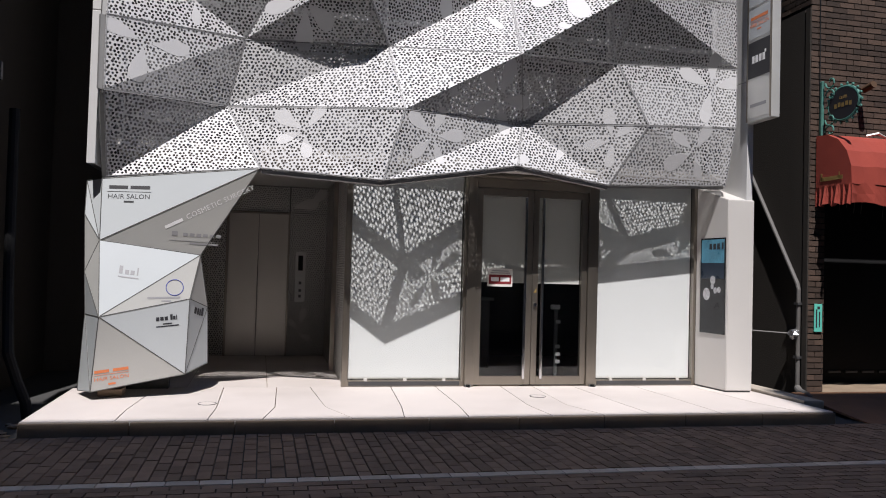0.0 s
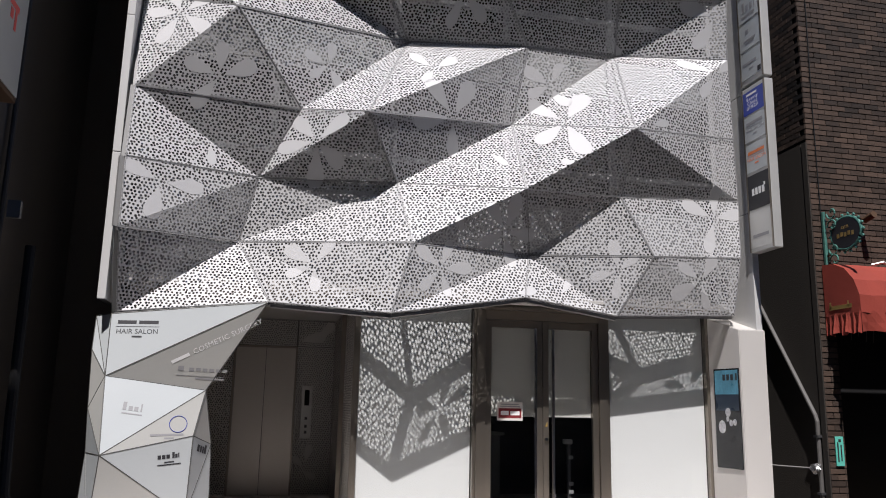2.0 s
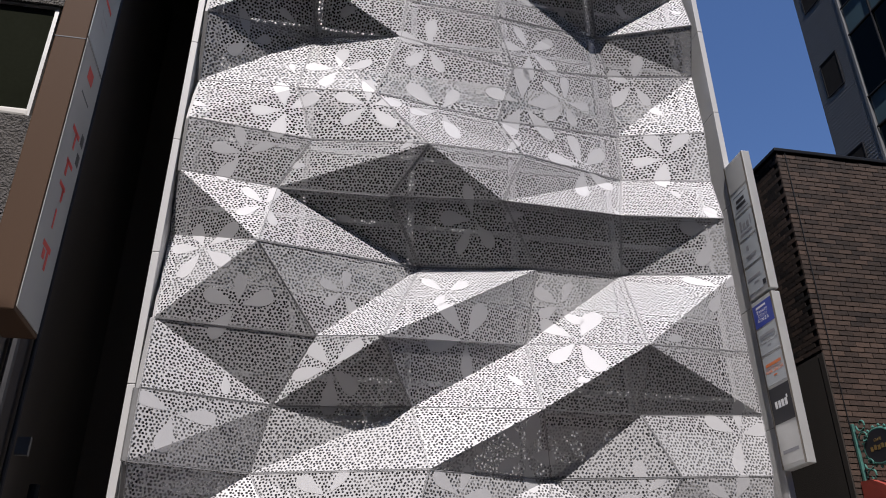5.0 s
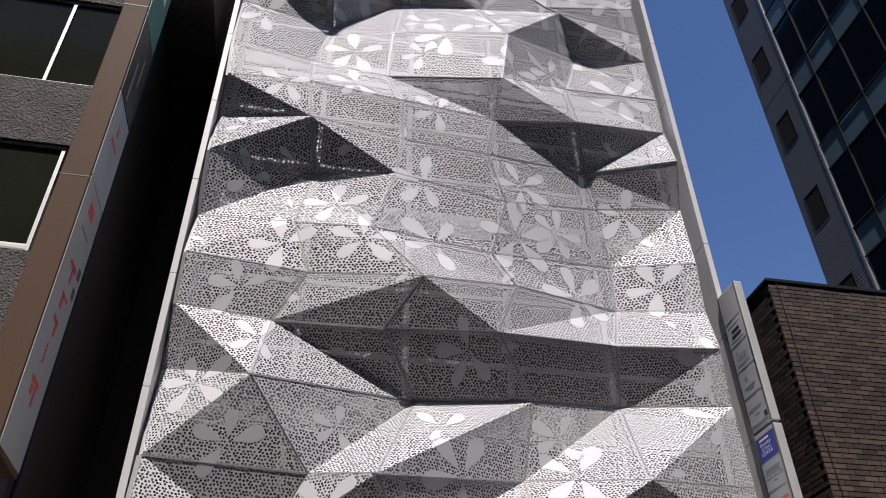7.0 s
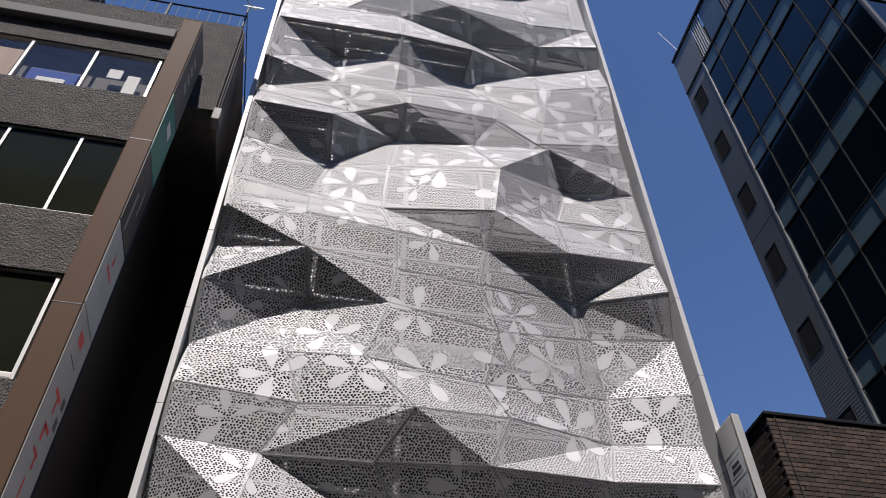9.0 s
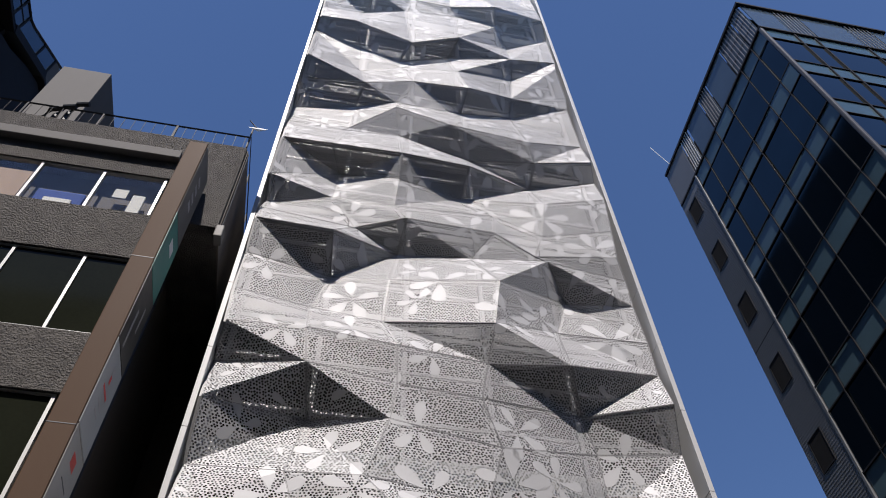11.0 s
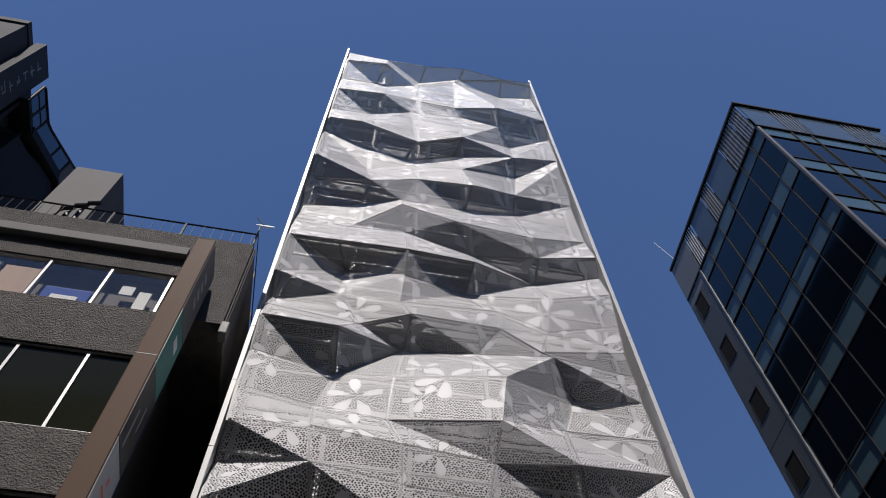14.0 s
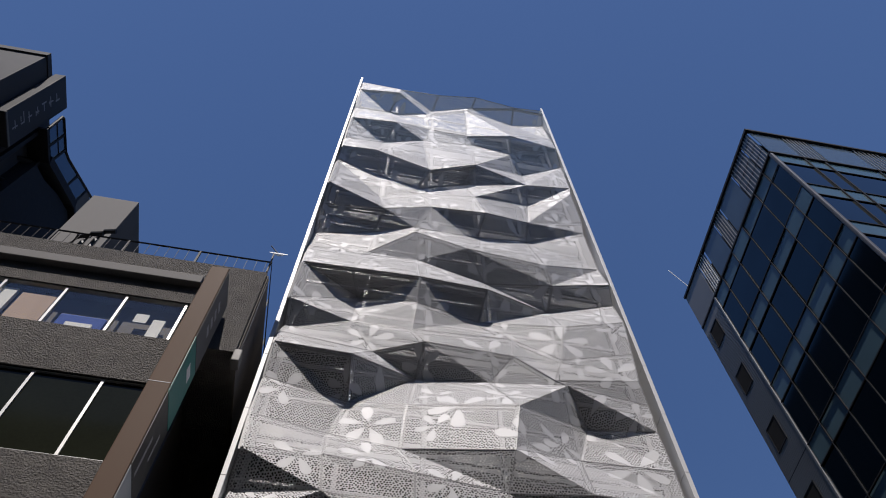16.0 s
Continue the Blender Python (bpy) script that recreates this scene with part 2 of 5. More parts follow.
# ---- building helpers
def part(name, bm, material, parent=None, label=""):
    """Links a bmesh as one mesh object, under a parent if one is given."""
    me = bpy.data.meshes.new(name)
    bmesh.ops.recalc_face_normals(bm, faces=bm.faces)
    bm.to_mesh(me)
    bm.free()
    me.materials.append(material)
    ob = new(name, me)
    if parent is not None:
        ob.parent = parent
    if label:
        tagged(ob, label)
    return ob


def thing(name, label, category, kind="", group="", at=(0, 0, 0)):
    e = new(name)
    e.empty_display_size = 0.1
    e.location = at
    return tagged(e, label, category, group, kind)


def box(x0, x1, y0, y1, z0, z1, bevel=0.0, bm=None):
    bm = bm or bmesh.new()
    v = [bm.verts.new((x, y, z)) for x in (x0, x1) for y in (y0, y1) for z in (z0, z1)]
    fs = [bm.faces.new([v[i] for i in f]) for f in ((0, 1, 3, 2), (4, 6, 7, 5), (0, 4, 5, 1), (2, 3, 7, 6), (0, 2, 6, 4), (1, 5, 7, 3))]
    if bevel:
        es = list({e for f in fs for e in f.edges})
        bmesh.ops.bevel(bm, geom=es, offset=bevel, segments=2, affect="EDGES", profile=0.6)
    return bm


def boxes(items, bevel=0.0):
    bm = bmesh.new()
    for b in items:
        box(*b, bevel, bm)
    return bm


def prism(outline, y0, y1, axis="y", bevel=0.0):
    """A plate: an outline in two axes, pushed along the third."""
    bm = bmesh.new()
    def p(a, b, c):
        return {"y": (a, c, b), "x": (c, a, b), "z": (a, b, c)}[axis]
    lo = [bm.verts.new(p(a, b, y0)) for a, b in outline]
    hi = [bm.verts.new(p(a, b, y1)) for a, b in outline]
    bm.faces.new(lo)
    bm.faces.new(hi[::-1])
    k = len(lo)
    for i in range(k):
        bm.faces.new((lo[i], lo[(i + 1) % k], hi[(i + 1) % k], hi[i]))
    if bevel:
        bmesh.ops.bevel(bm, geom=bm.edges[:], offset=bevel, segments=2, affect="EDGES")
    return bm


def tube(points, r, sides=8, bm=None, closed=False):
    """A round rod along points."""
    bm = bm or bmesh.new()
    pts = [Vector(p) for p in points]
    rings = []
    for i, p in enumerate(pts):
        a, b = pts[max(i - 1, 0)], pts[min(i + 1, len(pts) - 1)]
        if closed:
            a, b = pts[i - 1], pts[(i + 1) % len(pts)]
        d = (b - a).normalized()
        u = d.orthogonal().normalized() if abs(d.z) > 0.9 else d.cross(Vector((0, 0, 1))).normalized()
        w = d.cross(u)
        rings.append([bm.verts.new(p + r * (math.cos(t) * u + math.sin(t) * w)) for t in [2 * math.pi * k / sides for k in range(sides)]])
    n = len(rings)
    for i in range(n if closed else n - 1):
        A, B = rings[i], rings[(i + 1) % n]
        for k in range(sides):
            bm.faces.new((A[k], A[(k + 1) % sides], B[(k + 1) % sides], B[k]))
    if not closed:
        bm.faces.new(rings[0][::-1])
        bm.faces.new(rings[-1])
    return bm


def beam(a, b, w, h, normal, bm):
    """A flat bar from a to b, w wide in the plane and h deep along the normal."""
    a, b, nrm = Vector(a), Vector(b), Vector(normal).normalized()
    d = (b - a).normalized()
    s = d.cross(nrm).normalized() * (w / 2)
    q = nrm * h
    v = [bm.verts.new(p) for p in (a - s, a + s, b + s, b - s, a - s + q, a + s + q, b + s + q, b - s + q)]
    for f in ((3, 2, 1, 0), (4, 5, 6, 7), (0, 1, 5, 4), (1, 2, 6, 5), (2, 3, 7, 6), (3, 0, 4, 7)):
        bm.faces.new([v[i] for i in f])
    return bm


def lettering(text, size, m, material, parent, depth=0.0008, name="lettering", spacing=1.0, shear=0.0):
    """Built-in font letters as a mesh; the matrix m maps letter plane to the world."""
    cu = bpy.data.curves.new(name, "FONT")
    cu.body, cu.size, cu.extrude = text, size, depth
    cu.align_x, cu.align_y = "CENTER", "CENTER"
    cu.space_character, cu.shear = spacing, shear
    cu.resolution_u = 2
    tmp = bpy.data.objects.new(name, cu)
    scene.collection.objects.link(tmp)
    me = bpy.data.meshes.new_from_object(tmp.evaluated_get(bpy.context.evaluated_depsgraph_get()))
    bpy.data.objects.remove(tmp)
    me.transform(m)
    me.materials.clear()
    me.materials.append(material)
    ob = new(name, me)
    ob.parent = parent
    return ob


def bars(rects, m, material, parent, name="print_bar", depth=0.0015):
    """Plain bars in the plane of m: (centre u, centre v, width, height)."""
    for u, v, w, h in rects:
        bm = box(u - w / 2, u + w / 2, v - h / 2, v + h / 2, 0, depth)
        bm.transform(m)
        ob = part(name, bm, material, parent)
    return ob


def plane_m(origin, u, v):
    """A matrix whose x and y axes lie along u and v (made square), at origin."""
    u = Vector(u).normalized()
    n = u.cross(Vector(v)).normalized()
    v = n.cross(u)
    m = Matrix((u, v, n)).transposed().to_4x4()
    m.translation = Vector(origin)
    return m


FACING = lambda x, y, z: plane_m((x, y, z), (1, 0, 0), (0, 0, 1))      # faces the street
FACE_E = lambda x, y, z: plane_m((x, y, z), (0, 1, 0), (0, 0, 1))      # faces +x
FACE_W = lambda x, y, z: plane_m((x, y, z), (0, -1, 0), (0, 0, 1))     # faces -x

# ---- ground, road and pavement
tagged(part("ground", box(-400, 400, -400, 400, -0.60, -0.165), M_ROAD), "dark asphalt street running past the buildings", "ground", kind="structure")
road = tagged(part("road", box(-14, 20, -2.2, 7.44, -0.17, -0.150), M_MORTAR), "street paved with dark brown paving bricks", "road", kind="structure")
pavement = tagged(part("pavement", boxes([(-2.0, 6.12, 7.44, 9.42, -0.16, -0.045), (-1.72, 5.95, 9.42, 13.0, -0.16, -0.010)]), M_KERB), "pale stone entrance platform with dark kerb face", "pavement", kind="structure")
rnd = random.Random(5)
# kerb blocks
x = -1.99
while x < 6.05:
    w = min(0.9, 6.11 - x)
    part("kerb_block", box(x + 0.004, x + w - 0.004, 7.40, 7.50, -0.16, -0.012, 0.012), M_KERB, pavement)
    x += w
# irregular slabs with bent joints
cuts = [[-1.99], [-1.99]]
x = -1.99
while x < 5.3:
    x += rnd.uniform(0.55, 0.8)
    cuts[0].append(x + rnd.uniform(-0.13, 0.13))
    cuts[1].append(x + rnd.uniform(-0.13, 0.13))
cuts[0].append(6.10), cuts[1].append(6.10)
cuts.append([c + (0.0 if i in (0, len(cuts[0]) - 1) else rnd.uniform(-0.12, 0.12)) for i, c in enumerate(cuts[1])])
for i in range(len(cuts[0]) - 1):
    o = [(cuts[0][i], 7.43), (cuts[0][i + 1], 7.43), (cuts[1][i + 1], 8.05), (cuts[2][i + 1], 9.42), (cuts[2][i], 9.42), (cuts[1][i], 8.05)]
    cx = sum(p[0] for p in o) / 6
    o = [(px + (0.004 if px < cx else -0.004), py) for px, py in o]
    part("slab", prism(o, -0.045, 0.0, "z", 0.003), M_PAVE, pavement)
for i in range(3):
    for j in range(3):
        part("slab", box(-1.68 + i * 0.895, -1.68 + i * 0.895 + 0.888, 9.425 + j * 1.13, 9.425 + j * 1.13 + 1.124, -0.010, 0.0, 0.003), M_PAVE, pavement)
drain = thing("drain_cover", "small round grey metal drain cover in the paving", "drain cover")
bm = bmesh.new()
bmesh.ops.create_cone(bm, cap_ends=True, segments=28, radius1=0.085, radius2=0.08, depth=0.006)
bm.transform(Matrix.Translation((-0.49, 8.30, 0.003)))
part("plate", bm, M_PAVE, drain)
part("rim", tube([(-0.49 + 0.09 * math.cos(a), 8.30 + 0.09 * math.sin(a), 0.003) for a in [k * math.pi / 14 for k in range(28)]], 0.004, 5, closed=True), M_PIPE, drain)
drain2 = copy_thing(drain, pose(3.62, 0.30, 0))

# ---- the salon tower: body, fins, soffit
tower = thing("salon_tower", "narrow white high-rise behind a folded perforated screen", "building", kind="structure")
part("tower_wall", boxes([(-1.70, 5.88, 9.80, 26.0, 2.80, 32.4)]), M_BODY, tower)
part("lintel_band", box(-1.68, 5.86, 9.70, 9.795, 2.84, 4.05, 0.01), M_GALV, tower)
part("soffit", box(-1.70, 5.88, 9.34, 13.2, 2.70, 2.795), M_WHITE, tower)
for k in range(8):
    part("floor_edge", box(-1.68, 5.86, 9.66, 9.795, 5.7 + k * 3.3, 6.2 + k * 3.3, 0.01), M_FIN, tower)
    for i in range(5):
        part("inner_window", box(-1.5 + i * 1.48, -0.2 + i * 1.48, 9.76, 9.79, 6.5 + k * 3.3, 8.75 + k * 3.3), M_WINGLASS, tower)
for name, x0, x1, z0 in (("fin_left", -1.82, -1.735, 2.42), ("fin_right", 5.915, 6.0, 2.30)):
    fin = tagged(part(name, box(x0 + 0.01, x1 - 0.01, 8.82, 26.0, z0, 34.30), M_STEEL, tower), "white metal-clad side fin in stacked sheets")
    z = z0
    while z < 34.3:
        z1 = min(z + 1.62, 34.35)
        part("fin_sheet", box(x0, x1, 8.80, 9.60, z + 0.004, z1 - 0.004, 0.006), M_FIN, fin)
        z = z1

# ---- folded perforated screen: six fold points on each level, quarter panels between
screen = thing("facade_screen", "folded screen of punched aluminium panels with petal pattern", "facade screen")
LEVELS = []
FLOWERS = []


def level(xs, ys, zs, folds):
    """One level of fold points from west to east, and which way the panels above it are folded."""
    LEVELS.append(([Vector(p) for p in zip(xs, ys, zs)], folds))


def flower(x, z, r, angle, petals):
    if petals == 1 or all(math.hypot(x - f[0], z - f[1]) > 0.62 for f in FLOWERS):
        FLOWERS.append((x, z, r, angle, petals))


level((-1.65, -0.05, 1.25, 2.86, 4.06, 5.69), (8.98, 8.98, 8.47, 8.71, 8.84, 8.91), (2.31, 2.49, 2.37, 2.65, 2.50, 2.58), "znznn")
level((-1.64, -0.45, 1.48, 3.00, 4.49, 5.76), (8.59, 9.38, 8.51, 9.01, 8.67, 8.81), (3.17, 3.24, 3.18, 3.22, 3.23, 3.31), "zzzzn")
level((-1.65, -0.27, 1.35, 2.82, 4.09, 5.81), (8.62, 9.28, 9.00, 8.56, 8.71, 8.88), (3.95, 4.01, 3.99, 3.92, 3.96, 4.08), "nzzzn")
level((-1.66, 0.18, 0.93, 2.89, 4.13, 5.73), (8.79, 9.03, 8.50, 9.36, 8.33, 8.79), (4.83, 4.82, 4.67, 5.01, 4.72, 4.89), "zzzzz")
level((-1.73, -0.61, 1.49, 3.06, 4.32, 5.63), (9.18, 8.61, 9.36, 9.21, 9.29, 8.68), (6.10, 5.83, 6.00, 6.05, 6.10, 5.93), "nnnnz")
level((-1.68, -0.47, 0.98, 2.51, 4.21, 5.57), (8.86, 8.94, 8.84, 8.75, 8.87, 8.53), (6.87, 6.79, 6.76, 6.80, 6.82, 6.72), "nznzn")
level((-1.67, -0.07, 1.45, 2.83, 4.47, 5.63), (8.74, 8.84, 8.50, 8.79, 9.24, 8.76), (7.61, 7.53, 7.42, 7.61, 7.65, 7.47), "znnnn")
level((-1.66, -0.34, 0.74, 2.50, 4.50, 5.66), (9.00, 8.91, 8.69, 8.82, 9.27, 8.74), (8.42, 8.41, 8.31, 8.16, 8.47, 8.32), "znnnz")
level((-1.66, -0.16, 1.06, 2.77, 4.43, 5.77), (8.69, 9.30, 8.75, 8.80, 9.20, 8.98), (9.42, 9.70, 9.43, 9.16, 9.57, 9.58), "znnnn")
level((-1.73, -0.29, 1.15, 2.50, 4.26, 5.71), (9.14, 8.75, 8.73, 8.73, 9.09, 8.62), (10.55, 10.40, 10.15, 10.05, 10.24, 10.33), "nnnnz")
level((-1.65, -0.38, 1.12, 2.64, 4.04, 5.84), (8.71, 8.74, 8.67, 8.70, 8.57, 8.99), (11.08, 11.20, 10.96, 10.82, 10.89, 11.37), "nnnnn")
level((-1.69, -0.39, 0.86, 2.76, 4.15, 5.84), (8.76, 9.00, 8.85, 8.42, 9.11, 8.97), (11.97, 12.00, 11.69, 11.55, 12.31, 12.20), "nznzn")
level((-1.69, -0.13, 0.95, 2.94, 4.55, 5.76), (8.86, 9.10, 8.91, 8.45, 9.35, 8.92), (13.13, 13.05, 12.96, 12.80, 13.53, 13.19), "nzzzn")
level((-1.68, -0.20, 1.13, 2.59, 4.15, 5.75), (8.69, 8.52, 9.37, 9.09, 8.88, 8.87), (14.06, 13.76, 14.40, 14.25, 14.24, 13.94), "znnnn")
level((-1.68, 0.19, 1.23, 3.11, 3.91, 5.66), (8.83, 9.01, 8.83, 8.88, 8.88, 8.74), (14.62, 14.65, 15.01, 15.01, 14.36, 14.54), "nnnnn")
level((-1.63, -0.33, 0.96, 3.17, 4.13, 5.74), (8.99, 8.96, 8.85, 8.96, 8.83, 8.74), (15.11, 15.56, 15.43, 15.78, 15.07, 15.54), "nzznz")
level((-1.67, -0.27, 1.03, 2.46, 4.32, 5.77), (8.65, 9.16, 8.75, 9.05, 8.75, 8.65), (15.66, 16.88, 16.39, 16.42, 16.28, 16.71), "nznzz")
level((-1.63, -0.53, 1.04, 2.60, 4.30, 5.84), (8.60, 8.56, 8.48, 8.55, 9.35, 8.93), (17.21, 17.19, 17.10, 17.11, 17.84, 17.92), "znnnn")
level((-1.71, -0.41, 1.04, 2.74, 4.37, 5.78), (9.04, 8.96, 9.15, 9.21, 8.88, 8.66), (18.86, 18.66, 19.17, 18.59, 18.40, 18.48), "nnznz")
level((-1.72, -0.26, 0.88, 2.23, 4.23, 5.91), (9.13, 9.01, 8.86, 8.69, 8.68, 9.07), (19.28, 18.92, 20.22, 19.35, 19.06, 20.08), "nznnn")
level((-1.73, -0.20, 0.84, 2.62, 4.10, 5.78), (9.21, 9.12, 8.89, 8.96, 9.26, 8.93), (19.91, 20.33, 20.53, 20.65, 21.54, 22.03), "nnnnn")
level((-1.64, 0.01, 1.29, 2.75, 4.13, 5.83), (8.75, 8.63, 8.69, 8.43, 8.88, 8.87), (20.86, 20.91, 21.65, 21.22, 22.05, 22.67), "nnnnz")
level((-1.60, -0.19, 0.95, 2.54, 4.34, 5.64), (8.36, 9.06, 8.94, 8.66, 9.03, 8.60), (21.50, 22.61, 23.07, 22.80, 23.80, 24.16), "nnzzz")
level((-1.68, -0.29, 0.91, 2.39, 4.26, 5.71), (8.92, 8.94, 9.00, 9.11, 8.61, 8.63), (24.69, 24.00, 23.56, 24.80, 24.34, 24.73), "nnznz")
level((-1.61, -0.56, 1.21, 2.67, 4.48, 5.91), (8.61, 8.43, 8.53, 8.55, 9.20, 8.97), (25.19, 24.80, 24.09, 25.28, 26.72, 27.56), "nznzn")
level((-1.68, -0.37, 0.98, 2.76, 4.09, 5.71), (8.89, 9.21, 8.97, 9.02, 8.77, 8.53), (26.76, 27.83, 28.01, 28.52, 27.53, 28.27), "nnnnn")
level((-1.66, -0.08, 1.16, 2.57, 3.99, 5.80), (8.77, 8.62, 8.92, 8.87, 8.30, 8.79), (28.71, 28.53, 29.26, 29.06, 28.13, 30.10), "nnnnn")
level((-1.73, -0.38, 1.03, 2.63, 4.64, 5.91), (8.97, 9.11, 8.78, 8.97, 9.32, 9.15), (30.51, 31.12, 30.59, 32.67, 32.81, 32.90), "nnnnn")
level((-1.68, -0.13, 1.28, 2.88, 4.66, 5.87), (8.75, 8.46, 9.23, 8.96, 8.80, 8.79), (32.39, 31.82, 32.59, 33.06, 33.56, 33.43), "nnnnn")
level((-1.71, -0.09, 1.48, 3.05, 4.76, 5.87), (9.06, 8.71, 8.74, 8.63, 8.77, 8.70), (34.58, 33.19, 33.42, 33.66, 33.61, 33.59), "")

flower(-1.29, 3.73, 0.43, 160, 3)
flower(0.42, 2.93, 0.39, 60, 4)
flower(1.83, 2.92, 0.37, 10, 5)
flower(2.63, 3.44, 0.43, 75, 5)
flower(5.41, 3.80, 0.49, 20, 4)
flower(4.07, 3.04, 0.37, 40, 4)
flower(0.16, 3.47, 0.31, 120, 3)
flower(5.17, 2.98, 0.43, 70, 4)
flower(0.37, 4.38, 0.46, 45, 5)
flower(2.01, 4.88, 0.54, 55, 4)
flower(3.47, 4.96, 0.58, 65, 4)
flower(-0.77, 5.05, 0.45, 20, 4)
flower(0.47, 5.42, 0.34, 80, 4)
flower(5.46, 6.50, 0.52, 10, 4)
flower(-1.25, 5.79, 0.45, 30, 5)
flower(5.43, 5.67, 0.51, 40, 3)
flower(-1.01, 3.84, 0.46, 100, 3)
flower(2.13, 6.55, 0.46, 100, 4)
flower(1.77, 5.49, 0.36, 30, 3)
flower(3.40, 5.58, 0.43, 70, 4)
flower(-0.93, 7.19, 0.46, 20, 4)
flower(-0.46, 7.97, 0.54, 35, 4)
flower(0.64, 8.08, 0.51, 15, 5)
flower(1.66, 8.18, 0.58, 60, 4)
flower(2.89, 8.56, 0.65, 25, 5)
flower(3.82, 7.70, 0.57, 35, 5)
flower(4.83, 9.43, 0.53, 80, 4)
flower(0.21, 8.85, 0.52, 20, 4)
flower(3.04, 9.57, 0.55, 50, 5)
flower(-0.58, 6.43, 0.42, 75, 4)
flower(3.61, 8.81, 0.50, 10, 5)
flower(1.96, 6.45, 0.46, 100, 4)
flower(0.03, 5.28, 0.34, 15, 4)
flower(5.10, 7.96, 0.50, 45, 4)
flower(0.30, 12.29, 0.56, 12, 5)
flower(1.89, 12.83, 0.67, 48, 4)
flower(3.00, 11.89, 0.65, 30, 5)
flower(5.15, 12.19, 0.71, 55, 5)
flower(5.17, 14.75, 0.61, 30, 5)
flower(4.17, 15.72, 0.69, 15, 5)
flower(-1.30, 12.96, 0.50, 70, 4)
flower(0.35, 11.32, 0.48, 100, 4)
flower(-0.75, 11.09, 0.46, 150, 4)
flower(1.70, 10.83, 0.49, 60, 4)
flower(2.90, 9.42, 0.52, 25, 5)
flower(3.92, 8.85, 0.51, 45, 5)
flower(1.48, 9.30, 0.53, 80, 4)
flower(-1.07, 9.22, 0.40, 20, 3)
flower(4.53, 13.64, 0.56, 60, 4)
flower(-1.23, 10.19, 0.38, 10, 3)

rnd = random.Random(11)
z = 12.2
while z < 33:
    for i in range(6):
        fx, fz = -1.2 + 1.32 * i + rnd.uniform(-0.35, 0.35), z + rnd.uniform(-0.4, 0.4)
        if all(abs(fx - f[0]) + abs(fz - f[1]) * 0.8 > 0.75 for f in FLOWERS):
            flower(fx, fz, rnd.uniform(0.40, 0.54), rnd.uniform(0, 90), rnd.choice((3, 4, 4, 5)))
    z += 1.02
for k in range(420):   # single loose petals in the gaps
    px, pz = rnd.uniform(-1.6, 5.8), rnd.uniform(2.6, 33)
    if all(math.hypot(px - f[0], pz - f[1]) > 0.62 for f in FLOWERS):
        flower(px, pz, rnd.uniform(0.22, 0.32), rnd.uniform(0, 360), 1)
PETALS = []
for (fx, fz, r, ang, n) in FLOWERS:
    pr = random.Random(int(fx * 100) + int(fz * 10))
    for k in range(n):
        a = radians(ang + 360 / max(n, 1) * k * (0.82 if n in (3, 4) else 1) + pr.uniform(-12, 12))
        L = r * pr.uniform(0.82, 1.08)
        w = L * pr.uniform(0.165, 0.21)
        s0 = 0.14 * L
        prof = ((0.0, 0.05), (0.2, 0.38), (0.45, 0.8), (0.68, 1.0), (0.86, 0.82), (0.97, 0.38))
        out = [(s0 + (L - s0) * s, w * t) for s, t in prof] + [(s0 + (L - s0) * s, -w * t) for s, t in reversed(prof)]
        ca, sa = math.cos(a), math.sin(a)
        PETALS.append([(fx + u * ca - v * sa, fz + u * sa + v * ca) for u, v in out])


def clip(poly, tri):
    """The part of a flat outline that lies inside a triangle."""
    area = sum(tri[i][0] * tri[(i + 1) % 3][1] - tri[(i + 1) % 3][0] * tri[i][1] for i in range(3))
    if area < 0:
        tri = tri[::-1]
    for i in range(3):
        (ax, az), (bx, bz) = tri[i], tri[(i + 1) % 3]
        side = [(bx - ax) * (q[1] - az) - (bz - az) * (q[0] - ax) for q in poly]
        res = []
        for j in range(len(poly)):
            p, q, sp, sq = poly[j - 1], poly[j], side[j - 1], side[j]
            if (sp < 0) != (sq < 0):
                t = sp / (sp - sq)
                res.append((p[0] + t * (q[0] - p[0]), p[1] + t * (q[1] - p[1])))
            if sq >= 0:
                res.append(q)
        poly = res
        if len(poly) < 3:
            return []
    return poly


def petals_on(tri, joint=None):
    """Blank petals inside one facet, each a mesh of its own unless a joint mesh is given."""
    made = []
    a, b, c = tri
    n = (b - a).cross(c - a).normalized()
    if n.y > 0:
        n = -n
    if n.y > -0.05:
        return made
    lo, hi = [min(p[i] for p in tri) for i in range(3)], [max(p[i] for p in tri) for i in range(3)]
    for pet in PETALS:
        if max(p[0] for p in pet) < lo[0] or min(p[0] for p in pet) > hi[0] or max(p[1] for p in pet) < lo[2] or min(p[1] for p in pet) > hi[2]:
            continue
        q = clip(pet, [(v.x, v.z) for v in tri])
        if len(q) < 3:
            continue
        pts = [Vector((x, a.y - (n.x * (x - a.x) + n.z * (z - a.z)) / n.y, z)) for x, z in q]
        bm = joint or bmesh.new()
        made.append(bm)
        f = [bm.verts.new(p + n * 0.002) for p in pts]
        g = [bm.verts.new(p - n * 0.001) for p in pts]
        bm.faces.new(f)
        bm.faces.new(g[::-1])
        for i in range(len(f)):
            bm.faces.new((f[i - 1], f[i], g[i], g[i - 1]))
    return made


